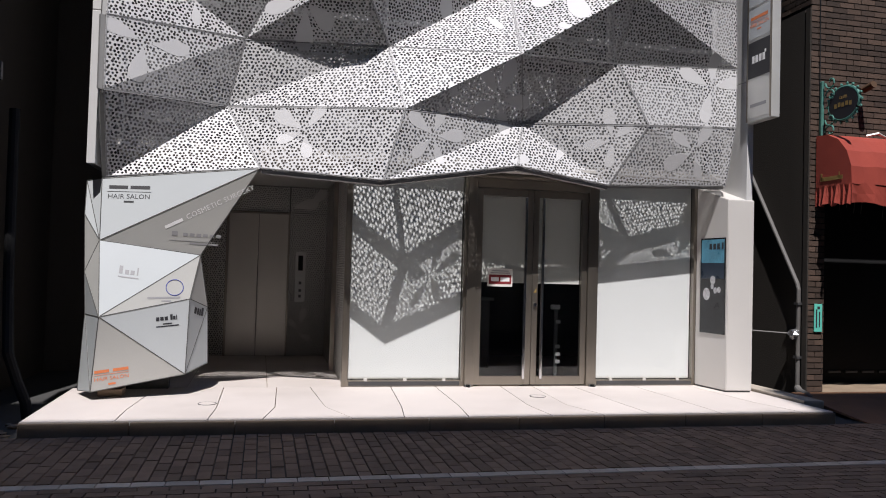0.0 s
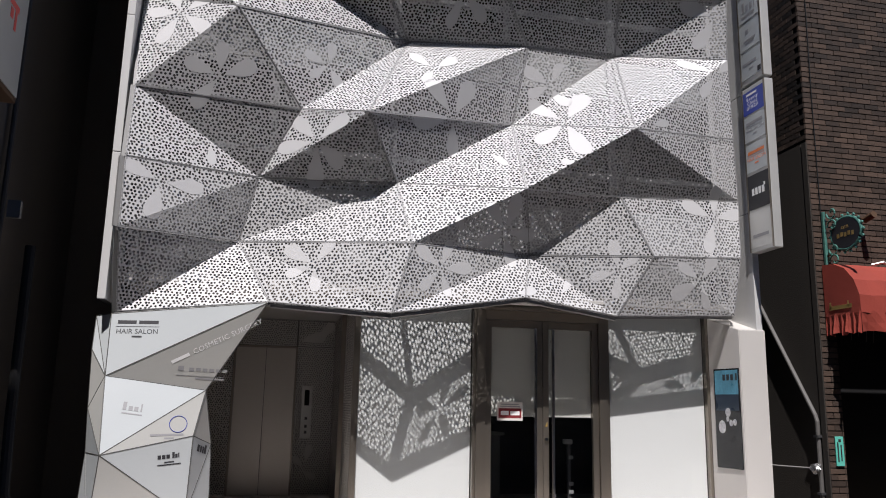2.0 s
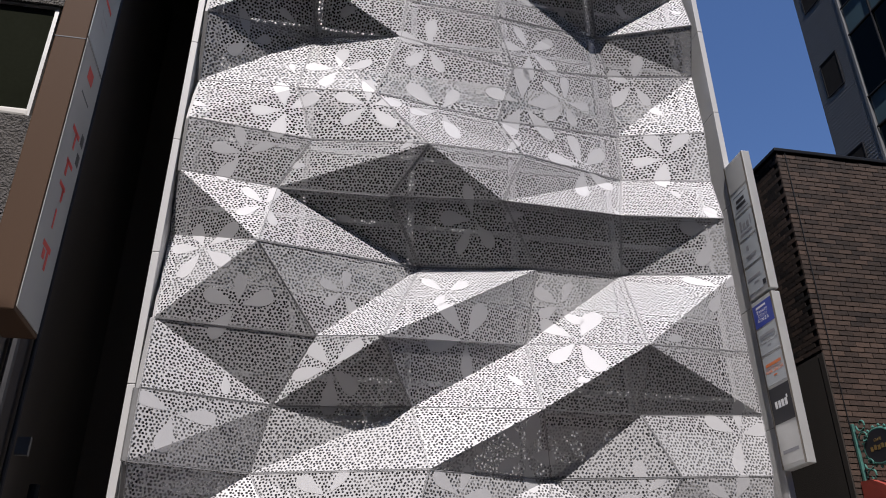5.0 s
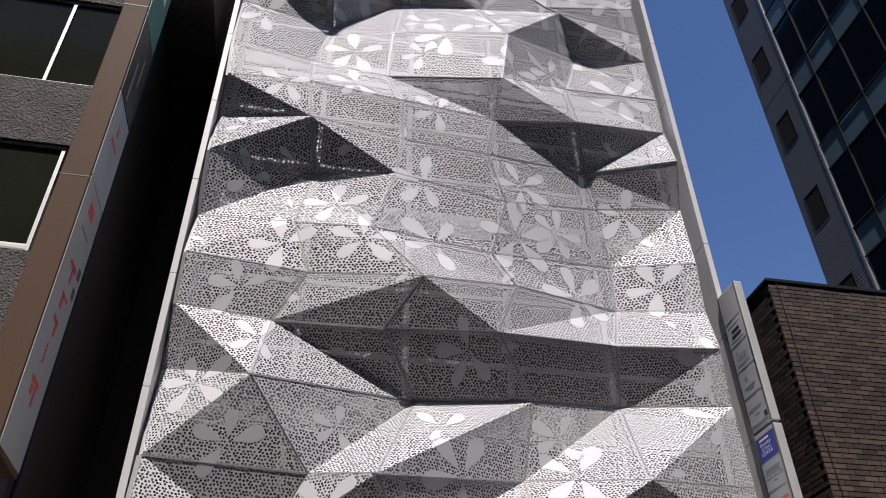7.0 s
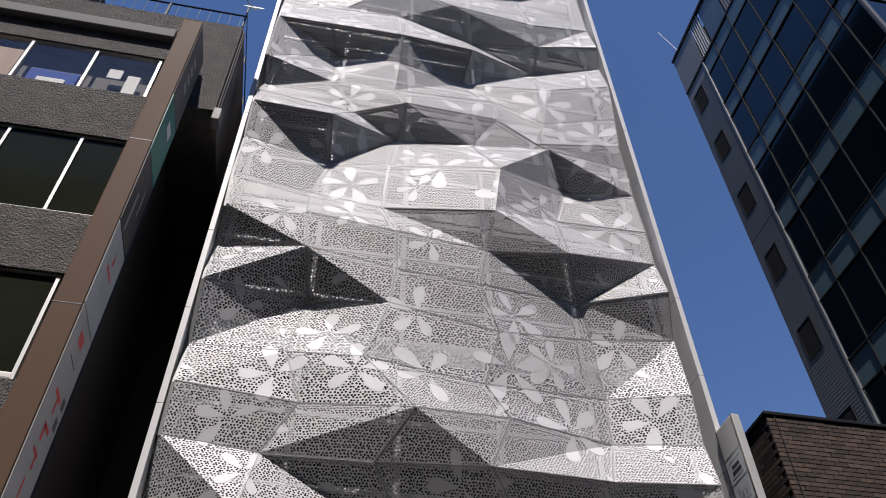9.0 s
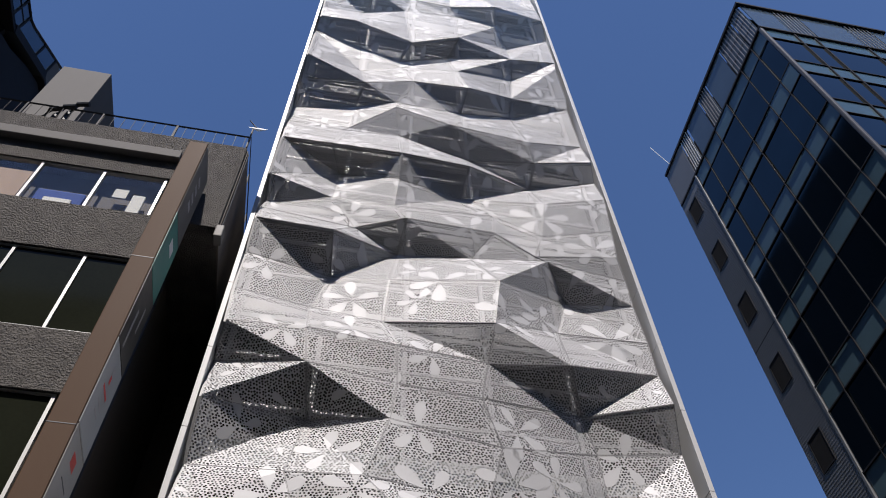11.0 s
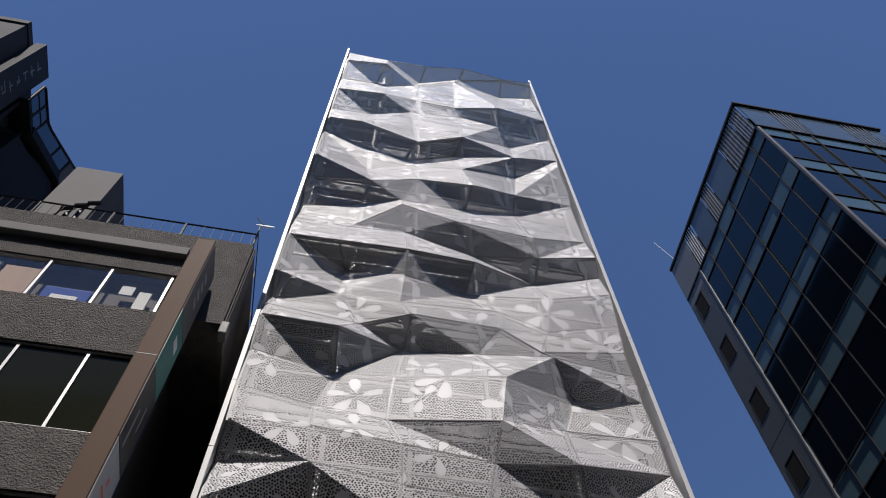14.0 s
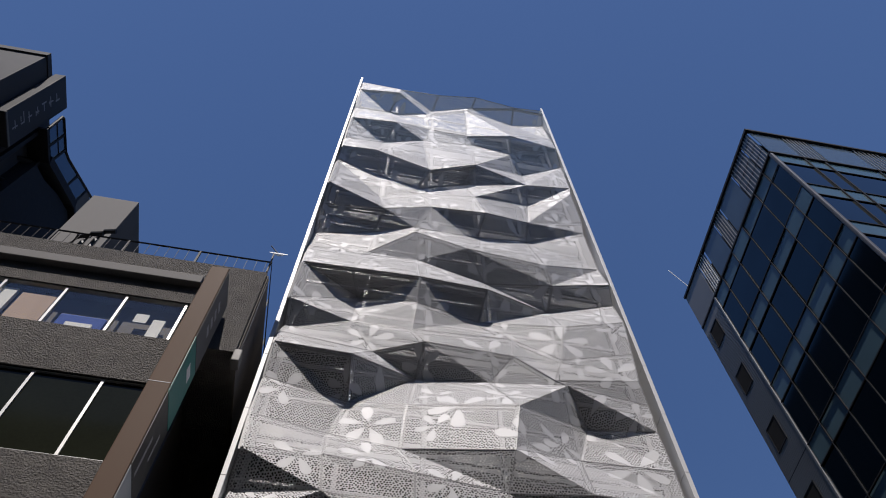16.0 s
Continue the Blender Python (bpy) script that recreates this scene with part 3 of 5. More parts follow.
def folded_panel(bl, br, tr, tl, fold, parent):
    """One punched panel creased along a diagonal, with turned edges and its blank petals."""
    tris = ((bl, tr, tl), (bl, br, tr)) if fold == "z" else ((tl, br, tr), (bl, br, tl))
    me = bpy.data.meshes.new("panel")
    nn = ((tr - bl).cross(tl - br)).normalized()
    if nn.y > 0:
        nn = -nn
    quad = (bl, br, tr, tl)
    verts = [tuple(p) for p in quad] + [tuple(p - nn * 0.002) for p in quad]
    faces, uvs = [], []
    for t in tris:
        n = (t[1] - t[0]).cross(t[2] - t[0]).normalized()
        if n.y > 0:
            n = -n
        u = Vector((0, 0, 1)).cross(-n)
        u = u.normalized() if u.length > 1e-4 else Vector((1, 0, 0))
        w = (-n).cross(u) * -1
        k = [quad.index(p) for p in t]
        flat = [(p.dot(u), p.dot(w)) for p in t]
        faces += [tuple(k), tuple(i + 4 for i in k[::-1])]
        uvs += flat + flat[::-1]
    for i in range(4):
        faces.append((i, (i + 1) % 4, (i + 1) % 4 + 4, i + 4))
        uvs += [(0.0205, 0.0)] * 4
    me.from_pydata(verts, [], faces)
    lay = me.uv_layers.new(name="sheet")
    for i, uv in enumerate(uvs):
        lay.data[i].uv = uv
    me.materials.append(M_SKIN if bl.z < 7.5 else M_SKIN_UP)
    ob = new("panel", me)
    ob.parent = parent
    bm = bmesh.new()
    ctr = (bl + br + tr + tl) / 4
    for a, b in ((bl, br), (br, tr), (tr, tl), (tl, bl)):
        ins = (ctr - (a + b) / 2).normalized() * 0.008
        beam(a + ins + nn * 0.003, b + ins + nn * 0.003, 0.008, -0.04, nn, bm)
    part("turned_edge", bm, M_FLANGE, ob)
    bm = bmesh.new()
    for a, b in ((bl, br), (tl, bl)):
        beam(a - nn * 0.045, b - nn * 0.045, 0.075, -0.05, nn, bm)
    part("back_frame", bm, M_BACKBAR, ob)
    if bl.z < 8.0:
        for t in tris:
            for one in petals_on(t):
                part("petal", one, M_SHEET, ob)
        return ob
    bm = bmesh.new()
    for t in tris:
        petals_on(t, bm)
    if len(bm.faces):
        tagged(part("petals", bm, M_SHEET, ob), "blank petal shapes in the punched sheet", kind="stuff")
    else:
        bm.free()
    return ob


for (lo, folds), (hi, _) in zip(LEVELS[:-1], LEVELS[1:]):
    for c in range(5):
        folded_panel(lo[c], lo[c + 1], hi[c + 1], hi[c], folds[c], screen)
# steel posts and rails that carry the screen
for i in range(6):
    xx = -1.62 + i * 1.49
    part("post", box(xx - 0.04, xx + 0.04, 9.46, 9.54, 2.80, 33.2), M_GALV, screen)
for k in range(27):
    part("rail", box(-1.72, 5.90, 9.47, 9.53, 3.3 + k * 1.12, 3.36 + k * 1.12), M_GALV, screen)

# ---- shop front
GY = 9.45


def window_unit(name, x0, x1, z1, label):
    w = thing(name, label, "shop window", kind="structure")
    part("window_frame", boxes([(x0, x0 + 0.035, GY - 0.03, GY + 0.05, 0, z1), (x1 - 0.035, x1, GY - 0.03, GY + 0.05, 0, z1), (x0 + 0.035, x1 - 0.035, GY - 0.02, GY + 0.05, 0, 0.075), (x0 + 0.035, x1 - 0.035, GY - 0.03, GY + 0.05, z1 - 0.06, z1)]), M_STAIN, w)
    pane = part("pane", box(x0 + 0.036, x1 - 0.036, GY - 0.004, GY + 0.004, 0.076, z1 - 0.061), M_GLASS, w)
    pane.visible_shadow = False
    part("track", box(x0 + 0.05, x1 - 0.05, GY - 0.035, GY - 0.021, 0.012, 0.06, 0.003), M_STEEL, w)
    for q in (0.17, 0.5, 0.83):
        part("clip", box(x0 + q * (x1 - x0) - 0.02, x0 + q * (x1 - x0) + 0.02, GY - 0.036, GY - 0.005, 0.065, 0.10, 0.003), M_WHITE, w)
    b = thing("roller_blind", "white roller blind pulled fully down behind the glass", "blind", group="shop blinds")
    part("fabric", box(x0 + 0.045, x1 - 0.045, GY + 0.052, GY + 0.056, 0.10, z1 - 0.09), M_BLIND, b)
    part("bottom_bar", box(x0 + 0.045, x1 - 0.045, GY + 0.051, GY + 0.066, 0.085, 0.105, 0.003), M_ALU, b)
    part("roller", tube([(x0 + 0.045, GY + 0.085, z1 - 0.09), (x1 - 0.045, GY + 0.085, z1 - 0.09)], 0.03, 10), M_ALU, b)
    return w


window_unit("window_1", 1.00, 2.46, 2.70, "steel-framed shop window with blind down")
window_unit("window_2", 4.17, 5.60, 2.70, "steel-framed shop window beside the glass door")
doorway = thing("door_1", "double glass entrance door in brushed steel frame, closed", "door", kind="structure")
part("door_frame", boxes([(2.462, 2.575, GY - 0.07, GY + 0.08, 0, 2.60), (4.055, 4.168, GY - 0.07, GY + 0.08, 0, 2.60), (2.575, 4.055, GY - 0.07, GY + 0.08, 2.46, 2.60)], 0.006), M_STAIN, doorway)
part("canopy_rail", boxes([(2.50, 4.13, GY - 0.16, GY - 0.072, 2.575, 2.60), (2.9, 2.92, GY - 0.1, GY - 0.08, 2.60, 2.70), (3.7, 3.72, GY - 0.1, GY - 0.08, 2.60, 2.70)]), M_STAIN, doorway)
part("door_canopy", box(2.47, 4.16, 8.86, GY - 0.165, 2.635, 2.675, 0.004), M_WHITE, doorway)
part("transom", box(2.462, 4.168, GY - 0.01, GY + 0.01, 2.602, 2.698), M_STAIN, doorway)
for x0, x1, hx in ((2.58, 3.312, 3.20), (3.318, 4.05, 3.43)):
    leaf = part("door_leaf", boxes([(x0, x0 + 0.075, GY - 0.04, GY + 0.02, 0.02, 2.455), (x1 - 0.075, x1, GY - 0.04, GY + 0.02, 0.02, 2.455), (x0 + 0.075, x1 - 0.075, GY - 0.04, GY + 0.02, 0.02, 0.125), (x0 + 0.075, x1 - 0.075, GY - 0.04, GY + 0.02, 2.37, 2.455)], 0.004), M_STAIN, doorway)
    pn = part("door_pane", box(x0 + 0.076, x1 - 0.076, GY - 0.014, GY - 0.006, 0.126, 2.369), M_GLASS, leaf)
    pn.visible_shadow = False
    part("door_handle", boxes([(hx - 0.016, hx + 0.016, GY - 0.11, GY - 0.08, 0.10, 2.36)], 0.006), M_CHROME, leaf)
    part("handle_bracket", boxes([(hx - 0.01, hx + 0.01, GY - 0.081, GY - 0.041, z, z + 0.03) for z in (0.2, 1.2, 2.2)]), M_CHROME, leaf)
    b = thing("door_blind", "grey roller blind half drawn behind the door glass", "blind", group="door blinds")
    part("fabric", box(x0 + 0.08, x1 - 0.08, GY + 0.024, GY + 0.028, 1.30, 2.38), M_BLINDG, b)
    part("bottom_bar", box(x0 + 0.08, x1 - 0.08, GY + 0.022, GY + 0.034, 1.285, 1.302, 0.002), M_WHITE, b)
bm = bmesh.new()
bmesh.ops.create_cone(bm, cap_ends=True, segments=16, radius1=0.025, radius2=0.022, depth=0.03)
bm.transform(Matrix.Translation((3.355, GY - 0.055, 1.02)) @ Matrix.Rotation(radians(90), 4, "X"))
part("lock_cylinder", bm, M_CHROME, doorway)
part("warning_sticker", prism([(3.335, 1.17), (3.375, 1.17), (3.375, 1.23)], GY - 0.043, GY - 0.041), M_GOLD, doorway)
for px in (2.50, 4.13):
    bm = bmesh.new()
    bmesh.ops.create_cone(bm, cap_ends=True, segments=16, radius1=0.05, radius2=0.045, depth=0.03)
    bm.transform(Matrix.Translation((px, GY - 0.09, 0.016)))
    part("floor_pivot", bm, M_CHROME, doorway)
notice = thing("door_notice", "white notice with dark red printed panel on the door glass", "notice")
part("card", box(2.735, 3.06, GY - 0.024, GY - 0.016, 1.235, 1.46, 0.002), M_PAPER, notice)
bars([(2.898, 1.325, 0.29, 0.115)], FACING(0, GY - 0.0245, 0), M_MAROON, notice, "red_panel", 0.002)
bars([(2.898, 1.43, 0.22, 0.012), (2.898, 1.405, 0.25, 0.010)], FACING(0, GY - 0.0245, 0), M_GREYINK, notice, "print_bar", 0.002)
bars([(2.83, 1.325, 0.10, 0.05), (2.96, 1.325, 0.12, 0.05)], FACING(0, GY - 0.027, 0), M_WHITEINK, notice, "print_bar", 0.001)
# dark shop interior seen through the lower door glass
tagged(part("wall_shop", boxes([(1.06, 1.10, 9.55, 13.0, 0, 2.69), (5.60, 5.66, 9.55, 13.0, 0, 2.69), (1.10, 5.60, 12.95, 13.0, 0, 2.69)]), M_BLACK), "near-black walls of the shop interior", "wall", kind="structure")
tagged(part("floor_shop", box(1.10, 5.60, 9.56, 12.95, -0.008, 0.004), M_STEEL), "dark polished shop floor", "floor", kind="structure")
desk = thing("reception_desk", "dark reception desk inside the shop", "desk")
part("desk_front", box(2.2, 3.3, 11.2, 11.26, 0.008, 1.0, 0.01), M_STEEL, desk)
part("desk_top", box(2.15, 3.35, 11.15, 11.8, 1.0, 1.04, 0.01), M_CONCS, desk)
stand = thing("display_stand", "slim stand with small white cards inside the door", "display stand")
part("pole", box(3.86, 3.9, 10.0, 10.04, 0.005, 1.0), M_STEEL, stand)
part("foot", box(3.76, 4.0, 9.9, 10.14, 0.004, 0.02, 0.004), M_STEEL, stand)
for zz in (0.22, 0.32, 0.42, 0.75):
    part("card", box(3.87, 3.93, 9.98, 9.995, zz, zz + 0.045, 0.002), M_GREYINK, stand)
part("head", box(3.80, 3.92, 9.97, 10.03, 0.94, 1.0, 0.01), M_GREYINK, stand)

# ---- lift lobby
def sheet_quad(name, a, b, c, d, material, parent, petals=()):
    me = bpy.data.meshes.new(name)
    A, B, C, D = (Vector(p) for p in (a, b, c, d))
    me.from_pydata([A, B, C, D], [], [(0, 1, 2, 3)])
    u, v = (B - A).normalized(), (D - A).normalized()
    lay = me.uv_layers.new(name="sheet")
    for i, p in enumerate((A, B, C, D)):
        lay.data[i].uv = ((p).dot(u), (p).dot(v))
    me.materials.append(material)
    ob = new(name, me)
    ob.parent = parent
    n = u.cross(v)
    bm = bmesh.new()
    for cu, cv, L, ang in petals:
        w = L * 0.22
        pts = []
        for s, t in ((0, 0.05), (0.2, 0.4), (0.45, 0.8), (0.68, 1), (0.86, 0.82), (0.97, 0.38)):
            pts.append((s * L, t * w))
        pts += [(s, -t) for s, t in reversed(pts)]
        ca, sa = math.cos(radians(ang)), math.sin(radians(ang))
        q = [A + u * (cu + s * ca - t * sa) + v * (cv + s * sa + t * ca) + n * 0.004 for s, t in pts]
        bm.faces.new([bm.verts.new(p) for p in q])
    if petals:
        part("petal_blanks", bm, M_SHEET2, ob)
    else:
        bm.free()
    return ob


LY = 12.80
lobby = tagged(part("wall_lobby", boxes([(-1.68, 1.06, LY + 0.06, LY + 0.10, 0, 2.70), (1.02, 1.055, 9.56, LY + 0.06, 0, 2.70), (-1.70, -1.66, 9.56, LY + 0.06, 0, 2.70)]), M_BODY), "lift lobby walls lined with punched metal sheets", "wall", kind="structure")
sheet_quad("wall_sheet", (-1.62, LY, 0.0), (-0.56, LY, 0.0), (-0.56, LY, 2.27), (-1.62, LY, 2.27), M_SKIN2, lobby, [(0.7, 1.2, 0.25, 100), (0.8, 1.1, 0.22, 200)])
sheet_quad("wall_sheet", (0.42, LY, 0.0), (1.0, LY, 0.0), (1.0, LY, 2.27), (0.42, LY, 2.27), M_SKIN2, lobby, [(0.16, 0.42, 0.22, 130), (0.18, 0.36, 0.22, 330), (0.2, 0.5, 0.28, 75)])
sheet_quad("wall_sheet", (-1.62, LY, 2.28), (0.40, LY, 2.28), (0.40, LY, 2.69), (-1.62, LY, 2.69), M_SKIN2, lobby)
sheet_quad("wall_sheet", (0.42, LY, 2.28), (1.0, LY, 2.28), (1.0, LY, 2.69), (0.42, LY, 2.69), M_SKIN2, lobby, [(0.05, 0.1, 0.4, 10), (0.3, 0.15, 0.35, 40)])
for j in range(3):
    sheet_quad("wall_sheet", (1.0, LY - 0.02 - j * 1.06, 0.0), (1.0, LY - 1.06 - j * 1.06, 0.0), (1.0, LY - 1.06 - j * 1.06, 2.69), (1.0, LY - 0.02 - j * 1.06, 2.69), M_SKIN2, lobby, [(0.4, 0.9, 0.3, 60), (0.45, 0.8, 0.3, 170)])
part("corner_post", boxes([(0.94, 1.0, 10.9, 10.96, 0, 2.70), (0.96, 1.0, 9.40, 9.46, 0, 2.70)], 0.004), M_STAIN, lobby)
lift = thing("door_2", "closed two-leaf brushed steel lift door", "lift door", kind="structure")
part("lift_leaf", box(-0.52, -0.068, LY - 0.03, LY - 0.005, 0.006, 2.24, 0.004), M_LIFT, lift)
part("lift_leaf", box(-0.062, 0.39, LY - 0.03, LY - 0.005, 0.006, 2.24, 0.004), M_LIFT, lift)
part("lift_frame", boxes([(-0.555, -0.522, LY - 0.04, LY, 0, 2.272), (0.392, 0.417, LY - 0.04, LY, 0, 2.272), (-0.522, 0.392, LY - 0.04, LY, 2.242, 2.272)]), M_STAIN, lift)
ctl = thing("lift_call_panel", "narrow steel lift call panel with dark display and buttons", "call panel")
part("plate", box(0.52, 0.68, LY - 0.02, LY - 0.005, 0.86, 1.66, 0.004), M_ALU, ctl)
part("display", box(0.562, 0.638, LY - 0.026, LY - 0.0205, 1.36, 1.60, 0.003), M_BLACK, ctl)
for zz in (1.14, 1.02, 0.93):
    part("button", box(0.58, 0.62, LY - 0.028, LY - 0.0205, zz, zz + 0.045, 0.004), M_STEEL, ctl)

# ---- white totem with a screen at the east end of the shop front
totem = thing("screen_totem", "white stone-clad totem with an upright advertising screen", "totem")
bm = bmesh.new()
foot = [(5.67, 8.80), (6.01, 8.77), (6.03, 9.42), (5.60, 9.42)]
top = [(5.665, 8.80, 2.40), (6.01, 8.77, 2.40), (6.03, 9.42, 2.60), (5.60, 9.42, 2.60)]
lo = [bm.verts.new((x, y, 0.02)) for x, y in foot]
hi = [bm.verts.new(p) for p in top]
bm.faces.new(lo[::-1]), bm.faces.new(hi)
for i in range(4):
    bm.faces.new((lo[i], lo[(i + 1) % 4], hi[(i + 1) % 4], hi[i]))
bmesh.ops.bevel(bm, geom=bm.edges[:], offset=0.008, segments=2, affect="EDGES")
part("cladding", bm, M_WHITE, totem)
part("plinth", prism([(5.68, 8.82), (6.0, 8.79), (6.02, 9.41), (5.61, 9.41)], 0.0, 0.02, "z"), M_STEEL, totem)
A, B = Vector((5.672, 8.80, 0)), Vector((5.60, 9.42, 0))
dirv = (A - B).normalized()
sm = plane_m(B + dirv * 0.11 + Vector((-0.003, 0, 0.71)), dirv, (0, 0, 1))
scr = part("screen_glass", box(0, 0.48, 0, 1.22, 0, 0.012, 0.003), mat("screen_black", (0.02, 0.02, 0.022), 0.12, 0, 4, 0.1, 60, 0), totem)
scr.data.transform(sm)
bars([(0.24, 1.05, 0.44, 0.30)], sm @ Matrix.Translation((0, 0, 0.0125)), mat("screen_blue", (0.10, 0.30, 0.42), 0.3, 0, 6, 0.5, 60, 0), totem, "picture_top", 0.001)
bars([(0.24, 0.80, 0.44, 0.20)], sm @ Matrix.Translation((0, 0, 0.0125)), mat("screen_slate", (0.03, 0.045, 0.07), 0.3, 0, 6, 0.3, 60, 0), totem, "picture_middle", 0.001)
bars([(0.20 + 0.075 * i, 1.11, 0.05, 0.075) for i in range(3)] + [(0.43, 1.115, 0.03, 0.085)], sm @ Matrix.Translation((0, 0, 0.0137)), M_INK, totem, "logo_shape", 0.001)
for u, v, r in ((0.13, 0.50, 0.07), (0.25, 0.68, 0.05), (0.30, 0.55, 0.035), (0.37, 0.56, 0.035), (0.24, 0.60, 0.03)):
    bm = bmesh.new()
    bmesh.ops.create_circle(bm, cap_ends=True, segments=14, radius=r)
    for vv in bm.verts:
        vv.co.y *= 1.15
    bm.transform(sm @ Matrix.Translation((u, v, 0.0145)))
    part("pictured_ring", bm, mat("pictured_metal", (0.5, 0.5, 0.52), 0.4, 0, 40, 0.6, 90, 0), totem)

# ---- faceted sign at the west end of the shop front
fsign = thing("faceted_sign", "faceted white acrylic company sign beside the lift entrance", "sign")
PT = {}


def corner(k, x, z, y):
    """A sign corner: its line of sight at 8.6 m depth, moved to its own depth."""
    PT[k] = Vector((x * y / 8.6, y, 1.38 + (z - 1.38) * y / 8.6))


corner("A", -1.76, 2.22, 9.10), corner("B", -1.62, 2.25, 8.98), corner("C", -0.06, 2.44, 8.95)
corner("D", -1.62, 1.62, 8.84), corner("E", -1.77, 1.88, 9.00), corner("F", -0.63, 1.50, 9.06)
corner("G", -1.60, 0.84, 8.46), corner("H", -1.75, 1.30, 9.00), corner("I", -0.72, 1.04, 8.86)
corner("J", -0.54, 0.96, 9.25), corner("K", -0.74, 0.26, 8.84), corner("L", -1.65, 0.08, 8.56)
corner("M", -1.77, 0.10, 9.0), corner("N", -1.73, 0.87, 9.0), corner("O", -0.52, 0.38, 9.25)
# GKL gets the greyer acrylic: its beige reflection is put into the colour
for f, m in (("BCD", M_SIGN), ("CFD", M_SIGNG), ("DFG", M_SIGN), ("FIG", M_SIGNG), ("GIK", M_SIGN), ("GKL", M_SIGNG), ("FJI", M_SIGNG), ("IJK", M_SIGN), ("JOK", M_SIGN),
             ("ABD", M_SIGN), ("ADE", M_SIGN), ("EDH", M_SIGNG), ("DGH", M_SIGNG), ("HGN", M_SIGN), ("NGL", M_SIGN), ("NLM", M_SIGN)):
    a, b, c = (PT[k] for k in f)
    n = (b - a).cross(c - a).normalized()
    inw = Vector((-1.2, 9.4, 1.2)) - (a + b + c) / 3
    if n.dot(inw) > 0:
        n = -n
    ce = (a + b + c) / 3
    bm = bmesh.new()
    fr = [bm.verts.new(p + (ce - p).normalized() * 0.004) for p in (a, b, c)]
    bk = [bm.verts.new(p + (ce - p).normalized() * 0.010 - n * 0.012) for p in (a, b, c)]
    bm.faces.new(fr), bm.faces.new(bk[::-1])
    for i in range(3):
        bm.faces.new((fr[i - 1], fr[i], bk[i], bk[i - 1]))
    part("sign_facet", bm, m, fsign)
bm = bmesh.new()
for e in ("BD", "CD", "BC", "CF", "DF", "DG", "FG", "FI", "GI", "GK", "IK", "KL", "GL", "FJ", "IJ", "JK", "JO", "AB", "AD", "AE", "ED", "EH", "DH", "HG", "HN", "NG", "NL", "NM", "ML", "KO"):
    tube([PT[e[0]], PT[e[1]]], 0.005, 6, bm)
part("joint_profile", bm, M_SEAM, fsign)
part("back_core", prism([(-1.72, 9.35), (-0.98, 9.35), (-0.98, 9.5), (-1.72, 9.5)], 0.0, 2.2, "z"), M_SEAM, fsign)
part("timber_block", box(-1.62, -1.38, 8.80, 9.05, 0.0, 0.075, 0.005), M_WOOD, fsign)


def on_facet(keys, ou, ov, along):
    """A plane on a sign facet: its origin by two weights, letters running along an edge direction."""
    a, b, c = (PT[k] for k in keys)
    n = (b - a).cross(c - a).normalized()
    if n.y > 0:
        n = -n
    o = a + (b - a) * ou + (c - a) * ov + n * 0.0015
    u = Vector(along)
    u = (u - n * u.dot(n)).normalized()
    return plane_m(o, u, n.cross(u))


m = on_facet("BCD", 0.17, 0.28, (1, -0.02, 0.02))
bars([(-0.11, 0.07, 0.19, 0.036), (0.11, 0.07, 0.20, 0.036), (0, 0.02, 0.44, 0.004), (0, -0.09, 0.10, 0.018)], m, M_INK, fsign)
lettering("HAIR SALON", 0.075, m @ Matrix.Translation((0, -0.035, 0)), M_INK, fsign)
m = on_facet("DCF", 0.47, 0.27, PT["C"] - PT["D"])
bars([(-0.34, 0.0, 0.20, 0.035)], m, M_WHITEINK, fsign)
lettering("COSMETIC SURGERY", 0.082, m @ Matrix.Translation((0.20, 0, 0)), M_WHITEINK, fsign, spacing=1.05)
m = on_facet("DCF", 0.16, 0.68, (1, 0, -0.07))
bars([(-0.21, 0.045, 0.06, 0.05), (-0.1, 0.04, 0.05, 0.035), (-0.03, 0.04, 0.05, 0.035), (0.04, 0.04, 0.05, 0.035), (0.11, 0.04, 0.05, 0.035), (0.18, 0.04, 0.05, 0.035), (0.25, 0.04, 0.05, 0.035), (0.0, -0.03, 0.52, 0.004), (0.1, -0.055, 0.3, 0.018)], m, M_GREYINK, fsign)
m = on_facet("DFG", 0.28, 0.38, (1, 0, -0.02))
bars([(-0.08, 0.02, 0.035, 0.09), (-0.02, 0.0, 0.04, 0.05), (0.035, 0.0, 0.04, 0.05), (0.085, 0.02, 0.015, 0.09), (0, -0.06, 0.2, 0.014)], m, M_GREYINK, fsign)
m = on_facet("FIG", 0.45, 0.22, (1, 0, 0.15))
bm = tube([(0.085 * math.cos(a) * 1.1, 0.085 * math.sin(a), 0.002) for a in [k * math.pi / 12 for k in range(24)]], 0.004, 4, closed=True)
bm.transform(m @ Matrix.Rotation(0.5, 4, "Z"))
part("logo_ring", bm, M_BLUE, fsign)
bars([(-0.12, -0.11, 0.34, 0.022), (-0.1, -0.145, 0.1, 0.014)], m, M_GREYINK, fsign)
m = on_facet("GIK", 0.55, 0.20, (1, 0, 0.08))
bars([(-0.10, 0, 0.035, 0.04), (-0.055, 0, 0.035, 0.04), (-0.01, 0, 0.035, 0.04), (0.045, 0.01, 0.025, 0.06), (0.075, 0, 0.025, 0.04), (0.10, 0.005, 0.012, 0.05), (0, -0.055, 0.1, 0.012), (0, -0.08, 0.24, 0.012)], m, M_INK, fsign)
m = on_facet("GKL", 0.2, 0.62, (1, 0, 0.06))
